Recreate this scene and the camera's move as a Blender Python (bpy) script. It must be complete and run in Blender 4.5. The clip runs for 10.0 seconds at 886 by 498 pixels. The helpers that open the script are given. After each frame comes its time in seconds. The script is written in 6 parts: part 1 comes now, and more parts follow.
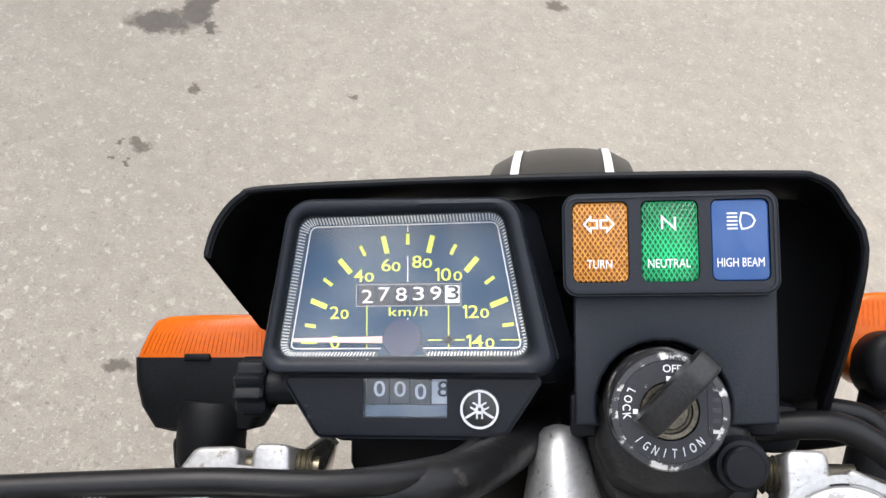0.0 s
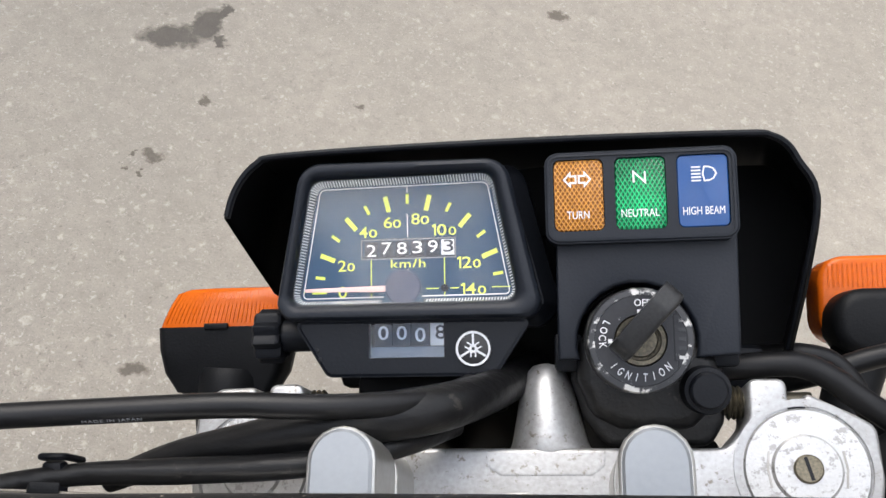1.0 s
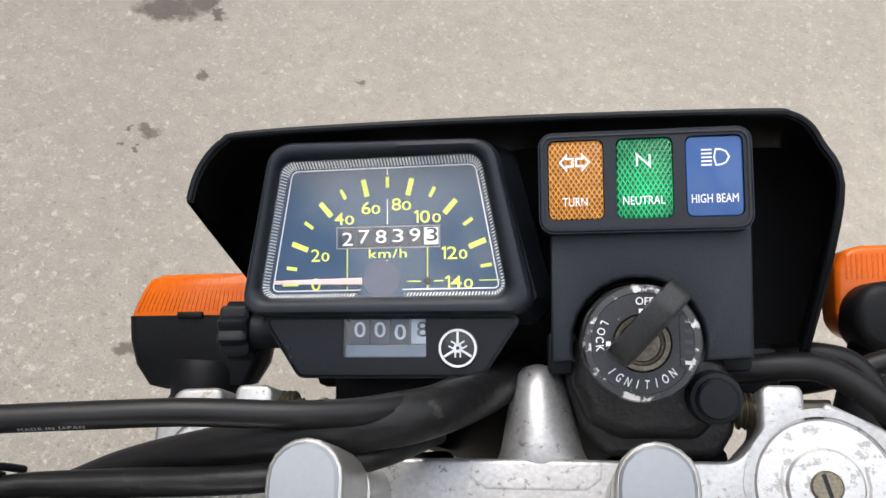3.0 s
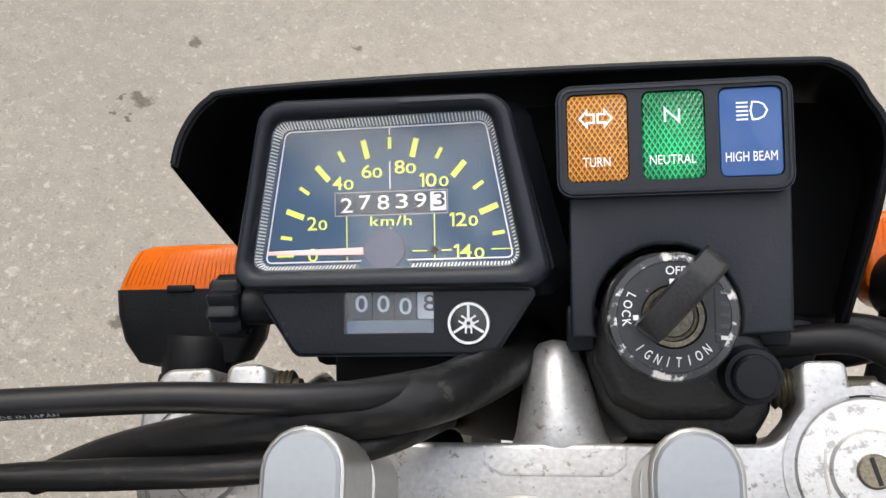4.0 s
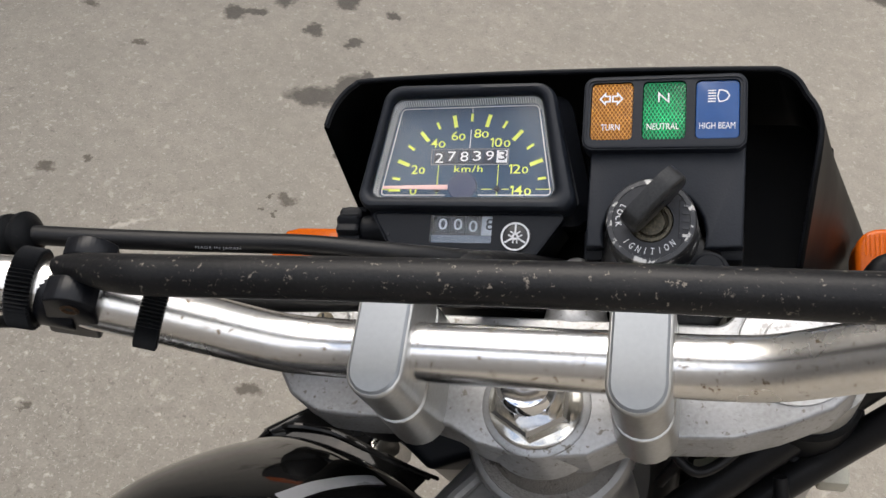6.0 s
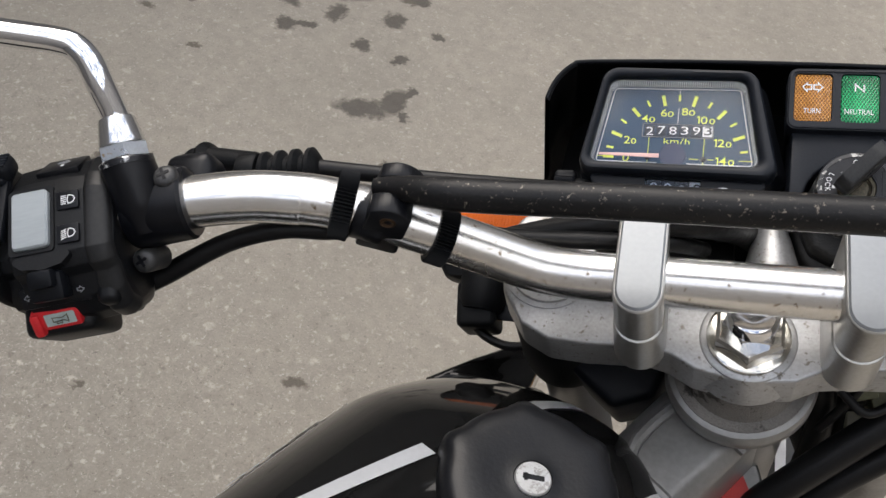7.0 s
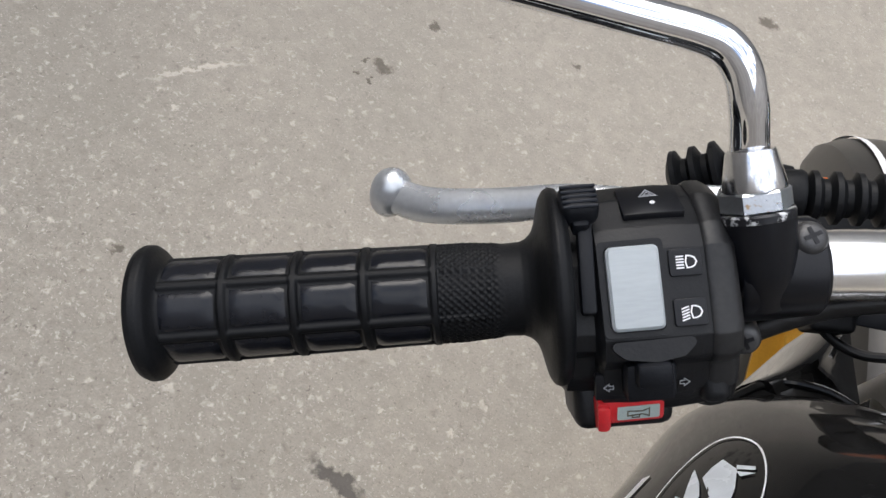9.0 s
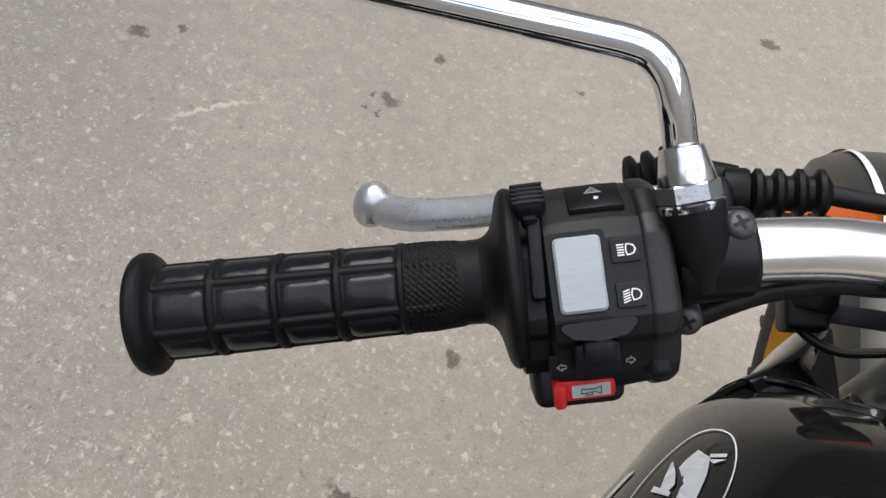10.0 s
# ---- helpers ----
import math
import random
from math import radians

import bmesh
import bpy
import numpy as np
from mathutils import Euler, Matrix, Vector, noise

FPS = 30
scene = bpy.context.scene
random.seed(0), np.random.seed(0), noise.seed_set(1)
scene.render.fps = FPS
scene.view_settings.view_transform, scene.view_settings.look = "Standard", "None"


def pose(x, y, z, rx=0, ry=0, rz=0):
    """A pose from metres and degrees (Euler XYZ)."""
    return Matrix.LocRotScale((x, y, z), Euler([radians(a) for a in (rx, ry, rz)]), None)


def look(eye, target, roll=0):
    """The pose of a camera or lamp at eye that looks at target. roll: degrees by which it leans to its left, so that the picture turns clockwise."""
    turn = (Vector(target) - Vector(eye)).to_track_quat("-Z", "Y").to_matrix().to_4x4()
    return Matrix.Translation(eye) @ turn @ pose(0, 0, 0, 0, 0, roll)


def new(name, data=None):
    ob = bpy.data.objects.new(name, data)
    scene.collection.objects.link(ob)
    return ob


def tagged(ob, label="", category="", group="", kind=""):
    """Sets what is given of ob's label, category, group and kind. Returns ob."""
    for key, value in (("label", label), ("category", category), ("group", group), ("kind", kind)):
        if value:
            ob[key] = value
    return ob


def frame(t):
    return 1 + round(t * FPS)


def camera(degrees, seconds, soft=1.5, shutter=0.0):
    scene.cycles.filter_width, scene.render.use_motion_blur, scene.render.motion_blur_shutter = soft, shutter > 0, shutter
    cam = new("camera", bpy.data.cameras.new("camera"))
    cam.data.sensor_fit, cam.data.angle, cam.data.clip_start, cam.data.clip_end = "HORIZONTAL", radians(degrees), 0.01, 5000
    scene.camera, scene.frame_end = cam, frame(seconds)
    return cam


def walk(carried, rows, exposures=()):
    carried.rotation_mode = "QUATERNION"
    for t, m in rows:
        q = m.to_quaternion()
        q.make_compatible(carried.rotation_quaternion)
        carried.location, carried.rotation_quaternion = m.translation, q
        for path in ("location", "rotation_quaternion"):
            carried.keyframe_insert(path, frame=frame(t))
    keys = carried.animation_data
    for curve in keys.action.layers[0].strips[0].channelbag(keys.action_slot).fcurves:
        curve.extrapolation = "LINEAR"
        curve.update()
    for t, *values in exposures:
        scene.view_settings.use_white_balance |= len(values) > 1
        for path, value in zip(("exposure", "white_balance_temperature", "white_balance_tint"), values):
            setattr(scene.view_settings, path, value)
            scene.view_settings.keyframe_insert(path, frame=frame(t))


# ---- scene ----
cam = camera(52.13, 10.0)
PATH = [
    (0, (0.0991, 0.0867, 1.3332), (0.0909, 0.6454, 0.5039), 16.44),
    (0.5, (0.1030, 0.0748, 1.3402), (0.0890, 0.6381, 0.5141), 15.41),
    (1, (0.1101, 0.0520, 1.3502), (0.0875, 0.6222, 0.5290), 14.47),
    (1.5, (0.1197, 0.0477, 1.3510), (0.0881, 0.6212, 0.5324), 13.80),
    (2, (0.1198, 0.0466, 1.3514), (0.0824, 0.6198, 0.5329), 13.45),
    (2.5, (0.1144, 0.0491, 1.3452), (0.0837, 0.6172, 0.5228), 14.34),
    (2.7, (0.1155, 0.0587, 1.3391), (0.0895, 0.6215, 0.5129), 14.77),
    (3.8, (0.1135, 0.0913, 1.3066), (0.1035, 0.6090, 0.4511), 15.13),
    (4, (0.1123, 0.0869, 1.3061), (0.1024, 0.6088, 0.4531), 15.40),
    (4.5, (0.1117, 0.0837, 1.3065), (0.0992, 0.6116, 0.4573), 15.64),
    (5, (0.1124, 0.0710, 1.3142), (0.0892, 0.6116, 0.4732), 14.88),
    (5.2, (0.1150, 0.0579, 1.3196), (0.0769, 0.6115, 0.4877), 13.93),
    (6.3, (0.1786, -0.0834, 1.3721), (-0.0551, 0.5320, 0.6194), 6.29),
    (6.5, (0.1761, -0.1123, 1.3772), (-0.0702, 0.5059, 0.6307), 6.58),
    (7, (0.0904, -0.1462, 1.3665), (-0.0923, 0.4908, 0.6175), 11.56),
    (7.5, (-0.0590, -0.1585, 1.3347), (-0.1312, 0.4746, 0.5640), 19.30),
    (8, (-0.1423, -0.1605, 1.3075), (-0.1747, 0.4293, 0.5005), 24.52),
    (8.5, (-0.1770, -0.1381, 1.2874), (-0.1978, 0.4190, 0.4572), 27.22),
    (9, (-0.1785, -0.1344, 1.2879), (-0.2031, 0.4162, 0.4536), 27.35),
    (9.5, (-0.1774, -0.1355, 1.2887), (-0.2162, 0.4155, 0.4551), 26.18),
    (10, (-0.1555, -0.1512, 1.3099), (-0.2178, 0.4165, 0.4890), 22.50),
]
EXPOSE = [(0, 1.90, 6450, 10), (1.0, 1.72, 6450, 10), (2.5, 1.74, 6480, 10), (5.0, 1.74, 6750, 9), (6.5, 1.12, 6650, 10), (7.0, 1.20, 6650, 10), (7.5, 1.29, 6600, 10), (8.0, 1.50, 6450, 10), (9.0, 1.53, 6420, 10), (10, 1.48, 6450, 10)]
SKY, SUN = 0.11, 0.8
GROUND_A, GROUND_B, GROUND_C = (0.425, 0.384, 0.324), (0.345, 0.313, 0.265), (0.265, 0.240, 0.203)
walk(cam, [(t, look(eye, target, roll)) for t, eye, target, roll in PATH], EXPOSE)

# ---------------------------------------------------------------- light
world = bpy.data.worlds.new("overcast_sky")
scene.world = world
world.use_nodes = True
wn, wl = world.node_tree.nodes, world.node_tree.links
wn.clear()
SUN_EL, SUN_AZ = radians(50), radians(308)
sky = wn.new("ShaderNodeTexSky")
sky.sky_type, sky.sun_disc = "NISHITA", False
sky.sun_elevation, sky.sun_rotation = SUN_EL, SUN_AZ
sky.air_density, sky.dust_density = 1.0, 2.0
wcoord = wn.new("ShaderNodeTexCoord")
wnoise = wn.new("ShaderNodeTexNoise")
wnoise.inputs["Scale"].default_value, wnoise.inputs["Detail"].default_value = 7.0, 6.0
wnoise.inputs["Roughness"].default_value = 0.6
wramp = wn.new("ShaderNodeValToRGB")
wramp.color_ramp.interpolation = "EASE"
wramp.color_ramp.elements[0].position, wramp.color_ramp.elements[1].position = 0.40, 0.60
cloud = wn.new("ShaderNodeMix")
cloud.data_type = "RGBA"
cloud.inputs["B"].default_value = (9.0, 9.0, 9.1, 1)
wbg, wout = wn.new("ShaderNodeBackground"), wn.new("ShaderNodeOutputWorld")
wl.new(wcoord.outputs["Generated"], wnoise.inputs["Vector"])
wl.new(wnoise.outputs["Fac"], wramp.inputs["Fac"])
wl.new(wramp.outputs["Color"], cloud.inputs["Factor"])
wl.new(sky.outputs["Color"], cloud.inputs["A"])
wl.new(cloud.outputs["Result"], wbg.inputs["Color"])
wl.new(wbg.outputs["Background"], wout.inputs["Surface"])
wbg.inputs["Strength"].default_value = SKY

sun = new("sun", bpy.data.lights.new("sun", "SUN"))
sun.data.energy, sun.data.angle, sun.data.color = SUN, radians(45), (1.0, 0.95, 0.88)
sun.matrix_world = Euler((math.pi / 2 - SUN_EL, 0, math.pi - SUN_AZ)).to_matrix().to_4x4()

# ---------------------------------------------------------------- frames of reference
# S: the instrument panel's frame (x along the bar, z out of the panel); Y: the fork's frame
SMAT = Matrix(((0.9425, -0.2970, -0.1532, 0.155), (0.1833, 0.8428, -0.5060, 0.145), (0.2794, 0.4489, 0.8488, 1.085), (0, 0, 0, 1)))
RAKE = 12.4
YMAT = SMAT @ Matrix.Translation((0, 0, 0.005)) @ pose(0, 0, 0, -RAKE)
# tank frame: x right, y ahead, z up, origin on the filler cap
TMAT = pose(0.093, 0.043, 1.030, 0, 0, -25)
IDENT = Matrix.Identity(4)


# ---------------------------------------------------------------- materials
def surf(name, a, b=None, rough=0.5, metal=0.0, scale=120.0, bump=0.15, depth=0.0006, spots=None, coat=0.0, spread=(0.35, 0.65), rvar=0.12, stretch=None, spec=0.5):
    """Base colour mixed from a to b by coarse and fine noise, varied roughness, fine relief, optional worn spots (colour, cover, scale)."""
    m = bpy.data.materials.new(name)
    m.use_nodes = True
    n, l = m.node_tree.nodes, m.node_tree.links
    p = n["Principled BSDF"]
    b = b or tuple(c * 0.75 for c in a)
    tc = n.new("ShaderNodeTexCoord")
    vec = tc.outputs["Object"]
    if stretch:
        mp = n.new("ShaderNodeMapping")
        mp.inputs["Scale"].default_value = stretch
        l.new(vec, mp.inputs["Vector"])
        vec = mp.outputs["Vector"]
    big, fine = n.new("ShaderNodeTexNoise"), n.new("ShaderNodeTexNoise")
    big.inputs["Scale"].default_value, big.inputs["Detail"].default_value = scale * 0.3, 5
    fine.inputs["Scale"].default_value, fine.inputs["Detail"].default_value = scale * 8, 3
    for q in (big, fine):
        l.new(vec, q.inputs["Vector"])
    add = n.new("ShaderNodeMath")
    add.operation = "MULTIPLY_ADD"
    add.inputs[1].default_value = 0.35
    l.new(fine.outputs["Fac"], add.inputs[0])
    sub = n.new("ShaderNodeMath")
    sub.operation = "MULTIPLY_ADD"
    sub.inputs[1].default_value, sub.inputs[2].default_value = 0.8, -0.07
    l.new(big.outputs["Fac"], sub.inputs[0])
    l.new(sub.outputs[0], add.inputs[2])
    ramp = n.new("ShaderNodeMapRange")
    ramp.inputs[1].default_value, ramp.inputs[2].default_value = spread
    l.new(add.outputs[0], ramp.inputs[0])
    mix = n.new("ShaderNodeMix")
    mix.data_type = "RGBA"
    mix.inputs["A"].default_value, mix.inputs["B"].default_value = (*a, 1), (*b, 1)
    l.new(ramp.outputs[0], mix.inputs["Factor"])
    colour = mix.outputs["Result"]
    rr = n.new("ShaderNodeMapRange")
    rr.inputs[3].default_value, rr.inputs[4].default_value = max(rough - rvar, 0.02), min(rough + rvar, 1)
    l.new(big.outputs["Fac"], rr.inputs[0])
    l.new(rr.outputs[0], p.inputs["Roughness"])
    p.inputs["Metallic"].default_value = metal
    p.inputs["Specular IOR Level"].default_value = spec
    if spots:
        tint, cover, sscale = spots
        s1 = n.new("ShaderNodeTexNoise")
        s1.inputs["Scale"].default_value, s1.inputs["Detail"].default_value, s1.inputs["Roughness"].default_value = sscale, 6, 0.7
        l.new(tc.outputs["Object"], s1.inputs["Vector"])
        s2 = n.new("ShaderNodeMapRange")
        s2.inputs[1].default_value, s2.inputs[2].default_value = 1 - cover, 1 - cover + 0.05
        l.new(s1.outputs["Fac"], s2.inputs[0])
        mx = n.new("ShaderNodeMix")
        mx.data_type = "RGBA"
        mx.inputs["B"].default_value = (*tint, 1)
        l.new(s2.outputs[0], mx.inputs["Factor"])
        l.new(colour, mx.inputs["A"])
        colour = mx.outputs["Result"]
    l.new(colour, p.inputs["Base Color"])
    if bump:
        bp = n.new("ShaderNodeBump")
        bp.inputs["Strength"].default_value, bp.inputs["Distance"].default_value = bump, depth
        l.new(fine.outputs["Fac"], bp.inputs["Height"])
        l.new(bp.outputs["Normal"], p.inputs["Normal"])
    if coat:
        p.inputs["Coat Weight"].default_value, p.inputs["Coat Roughness"].default_value = coat, 0.03
    return m


def plain(name, c, rough=0.45, emit=0.0):
    m = surf(name, c, tuple(v * 0.85 for v in c), rough, scale=200, bump=0.05, depth=0.0002)
    if emit:
        p = m.node_tree.nodes["Principled BSDF"]
        p.inputs["Emission Color"].default_value, p.inputs["Emission Strength"].default_value = (*c, 1), emit
    return m


def glass(name, tint=(1, 1, 1), rough=0.0):
    m = bpy.data.materials.new(name)
    m.use_nodes = True
    p = m.node_tree.nodes["Principled BSDF"]
    p.inputs["Base Color"].default_value = (*tint, 1)
    p.inputs["Transmission Weight"].default_value, p.inputs["Roughness"].default_value, p.inputs["IOR"].default_value = 1.0, rough, 1.38
    return m


def lens(name, c, dark, pitch, glow=0.0, across=1.0, rough=0.25, bulb=(0, 0, 0)):
    """A moulded lens: crossing diagonal ribs in relief and tone."""
    m = bpy.data.materials.new(name)
    m.use_nodes = True
    n, l = m.node_tree.nodes, m.node_tree.links
    p = n["Principled BSDF"]
    tc = n.new("ShaderNodeTexCoord")
    sep = n.new("ShaderNodeSeparateXYZ")
    l.new(tc.outputs["Object"], sep.inputs[0])
    waves = []
    for sign in (across, -across):
        w = n.new("ShaderNodeMath")
        w.operation = "MULTIPLY_ADD"
        w.inputs[1].default_value = sign
        l.new(sep.outputs[1], w.inputs[0])
        l.new(sep.outputs[0], w.inputs[2])
        pp = n.new("ShaderNodeMath")
        pp.operation = "PINGPONG"
        pp.inputs[1].default_value = pitch
        l.new(w.outputs[0], pp.inputs[0])
        sc = n.new("ShaderNodeMath")
        sc.operation = "DIVIDE"
        sc.inputs[1].default_value = pitch
        l.new(pp.outputs[0], sc.inputs[0])
        waves.append(sc)
    mn = n.new("ShaderNodeMath")
    mn.operation = "MAXIMUM"
    l.new(waves[0].outputs[0], mn.inputs[0])
    l.new(waves[1].outputs[0], mn.inputs[1])
    mr = n.new("ShaderNodeMapRange")
    mr.inputs[1].default_value, mr.inputs[2].default_value = 0.62, 0.95
    l.new(mn.outputs[0], mr.inputs[0])
    noisy = n.new("ShaderNodeTexNoise")
    noisy.inputs["Scale"].default_value = 260
    l.new(tc.outputs["Object"], noisy.inputs["Vector"])
    mm = n.new("ShaderNodeMath")
    mm.operation = "MULTIPLY"
    l.new(mr.outputs[0], mm.inputs[0])
    nr = n.new("ShaderNodeMapRange")
    nr.inputs[3].default_value, nr.inputs[4].default_value = 0.25, 1.4
    l.new(noisy.outputs["Fac"], nr.inputs[0])
    l.new(nr.outputs[0], mm.inputs[1])
    mix = n.new("ShaderNodeMix")
    mix.data_type = "RGBA"
    mix.inputs["A"].default_value, mix.inputs["B"].default_value = (*dark, 1), (*c, 1)
    l.new(mm.outputs[0], mix.inputs["Factor"])
    l.new(mix.outputs["Result"], p.inputs["Base Color"])
    p.inputs["Roughness"].default_value = rough
    bp = n.new("ShaderNodeBump")
    bp.inputs["Strength"].default_value, bp.inputs["Distance"].default_value = 0.6, 0.0006
    l.new(mn.outputs[0], bp.inputs["Height"])
    l.new(bp.outputs["Normal"], p.inputs["Normal"])
    if glow:
        l.new(mix.outputs["Result"], p.inputs["Emission Color"])
        # the bulb behind sits low in the lens
        dist = n.new("ShaderNodeVectorMath")
        dist.operation = "DISTANCE"
        dist.inputs[1].default_value = bulb
        l.new(tc.outputs["Object"], dist.inputs[0])
        fall = n.new("ShaderNodeMapRange")
        fall.inputs[1].default_value, fall.inputs[2].default_value, fall.inputs[3].default_value, fall.inputs[4].default_value = 0.002, 0.0125, glow, glow * 0.06
        l.new(dist.outputs["Value"], fall.inputs[0])
        l.new(fall.outputs[0], p.inputs["Emission Strength"])
    return m


BLACK_PLASTIC = surf("black_plastic", (0.0034, 0.0042, 0.0062), (0.0068, 0.0080, 0.0110), 0.5, spec=0.2, scale=140, bump=0.25, depth=0.0003)
GREY_PLASTIC = surf("charcoal_plastic", (0.0072, 0.0095, 0.0148), (0.0112, 0.0138, 0.0195), 0.45, spec=0.28, scale=140, bump=0.3, depth=0.0003)
COWL_PLASTIC = surf("cowl_plastic", (0.0026, 0.0027, 0.003), (0.0042, 0.0042, 0.0046), 0.5, spec=0.14, scale=60, bump=0.1, depth=0.0003)
RUBBER = surf("black_rubber", (0.0030, 0.0034, 0.0042), (0.0070, 0.0076, 0.0088), 0.5, spec=0.18, scale=120, bump=0.3, depth=0.0004, spots=((0.022, 0.022, 0.022), 0.34, 220))
LOOM = surf("wrinkled_loom_sleeve", (0.005, 0.005, 0.0055), (0.010, 0.010, 0.0105), 0.42, spec=0.28, scale=22, bump=0.25, depth=0.0018, stretch=(0.6, 1.4, 1.4), spots=((0.03, 0.028, 0.025), 0.36, 90))
HOSE = surf("black_hose", (0.005, 0.005, 0.0055), (0.010, 0.010, 0.011), 0.42, spec=0.28, scale=90, bump=0.15, depth=0.0003)
SWITCH = surf("switch_plastic", (0.0038, 0.0043, 0.0056), (0.0105, 0.0110, 0.0122), 0.44, spec=0.27, scale=110, bump=0.35, depth=0.0003, spread=(0.45, 0.85))
PERCH = surf("black_paint", (0.0035, 0.004, 0.0058), (0.007, 0.0075, 0.010), 0.33, spec=0.28, scale=100, bump=0.1, depth=0.0002)
PANEL_PLASTIC = surf("dark_gloss_panel_plastic", (0.0036, 0.0048, 0.0076), (0.0062, 0.0076, 0.011), 0.33, spec=0.2, scale=110, bump=0.25, depth=0.0003)
CROSS_PAINT = surf("worn_black_paint", (0.0068, 0.0068, 0.0078), (0.016, 0.0155, 0.0155), 0.42, spec=0.28, scale=90, bump=0.25, depth=0.0004, spots=((0.20, 0.175, 0.145), 0.39, 420))
CHROME = surf("chrome", (0.86, 0.87, 0.89), (0.80, 0.80, 0.81), 0.05, 1.0, scale=60, bump=0.02, depth=0.0002, rvar=0.03)
BAR_STEEL = surf("plated_steel", (0.94, 0.935, 0.93), (0.84, 0.81, 0.76), 0.25, 1.0, scale=70, bump=0.04, depth=0.0003, rvar=0.06, spots=((0.34, 0.27, 0.20), 0.40, 330))
BAR_CLEAN = surf("bright_steel", (0.95, 0.95, 0.95), (0.89, 0.88, 0.86), 0.2, 1.0, scale=40, bump=0.03, depth=0.0003, rvar=0.05)
CLAMP_PAINT = surf("silver_grey_paint", (0.245, 0.26, 0.275), (0.28, 0.295, 0.31), 0.34, 0.5, scale=60, bump=0.08, depth=0.0002)
CLAMP_SIDE = surf("bare_alloy", (0.56, 0.56, 0.55), (0.44, 0.43, 0.40), 0.33, 0.8, scale=70, bump=0.12, depth=0.0003)
CAST = surf("weathered_cast_alloy", (0.44, 0.446, 0.456), (0.30, 0.297, 0.29), 0.42, 0.7, scale=75, bump=0.25, depth=0.0004, spots=((0.20, 0.185, 0.16), 0.415, 260), spread=(0.38, 0.66))
CAST_DULL = surf("dull_cast_alloy", (0.44, 0.43, 0.41), (0.30, 0.29, 0.27), 0.5, 0.5, scale=60, bump=0.3, depth=0.0006, spots=((0.12, 0.1, 0.08), 0.31, 160))
NUT_STEEL = surf("zinc_plated_steel", (0.82, 0.81, 0.78), (0.66, 0.62, 0.54), 0.14, 1.0, scale=120, bump=0.1, depth=0.0003, spots=((0.22, 0.12, 0.05), 0.28, 300))
FORK_CAP = surf("pitted_alloy", (0.54, 0.54, 0.54), (0.44, 0.44, 0.43), 0.35, 0.6, scale=150, bump=0.3, depth=0.0004, spots=((0.32, 0.31, 0.30), 0.455, 300))
LEVER = surf("polished_alloy", (0.62, 0.645, 0.67), (0.50, 0.52, 0.545), 0.27, 0.75, scale=60, bump=0.12, depth=0.0004, spots=((0.4, 0.41, 0.43), 0.36, 250))
FRAME_PAINT = surf("silver_frame_paint", (0.25, 0.247, 0.243), (0.18, 0.177, 0.172), 0.36, 0.4, scale=40, bump=0.1, depth=0.0003, spots=((0.10, 0.09, 0.07), 0.30, 150))
TANK_PAINT = surf("gloss_black_paint", (0.006, 0.006, 0.006), (0.010, 0.010, 0.010), 0.05, scale=20, bump=0.0, rvar=0.02, spec=0.19)
CAP_RUBBER = surf("filler_cover_plastic", (0.006, 0.0066, 0.0085), (0.010, 0.0105, 0.0125), 0.36, spec=0.32, scale=80, bump=0.25, depth=0.0004, spots=((0.030, 0.026, 0.020), 0.37, 60))
WHITE = plain("white_marking", (0.80, 0.81, 0.83))
GREY_MARK = plain("grey_marking", (0.30, 0.31, 0.33))
SILVER_FILM = surf("silver_decal", (0.62, 0.63, 0.65), (0.55, 0.56, 0.58), 0.3, 0.2, scale=60, bump=0.02)
YELLOW = plain("lime_yellow_marking", (0.84, 0.95, 0.13), emit=0.0)
DIAL = surf("dial_face", (0.002, 0.035, 0.084), (0.004, 0.043, 0.100), 0.45, scale=60, bump=0.02)
DRUM = plain("counter_drum_black", (0.02, 0.024, 0.035))
PINK = plain("faded_needle", (0.92, 0.58, 0.55), 0.4)
HUB = plain("needle_hub", (0.045, 0.055, 0.11), 0.5)
SERRATED = plain("clear_serrated_plastic", (0.16, 0.18, 0.20), 0.22)
AMBER_LENS = lens("amber_lens", (0.80, 0.36, 0.06), (0.22, 0.075, 0.008), 0.00080, 0.0, 0.66)
GREEN_LENS = lens("lit_green_lens", (0.010, 0.34, 0.115), (0.002, 0.060, 0.024), 0.00078, 0.75, 0.60, bulb=(0.0372, 0.1065, -0.0382))
BLUE_LENS = plain("blue_lens", (0.016, 0.075, 0.25), 0.22)
ORANGE = surf("orange_lens", (0.64, 0.130, 0.008), (0.52, 0.092, 0.005), 0.2, scale=40, bump=0.02, spec=0.25)
PANE = glass("clear_glass")
SMOKED = glass("trip_window_plastic", (0.80, 0.86, 0.93), 0.03)
RED = surf("red_plastic", (0.62, 0.022, 0.028), (0.50, 0.016, 0.022), 0.33, scale=90, bump=0.1)
ROCKER = surf("worn_grey_rocker", (0.40, 0.435, 0.455), (0.27, 0.30, 0.32), 0.32, scale=60, bump=0.15, depth=0.0003, stretch=(0.3, 1.6, 1), spread=(0.2, 0.8))
RED_STICKER = surf("red_reflector", (0.50, 0.02, 0.015), (0.35, 0.012, 0.01), 0.55, scale=200, bump=0.1)
GOLD = surf("gold_anodised_rim", (0.62, 0.33, 0.03), (0.50, 0.25, 0.02), 0.35, 0.5, scale=40, bump=0.05)
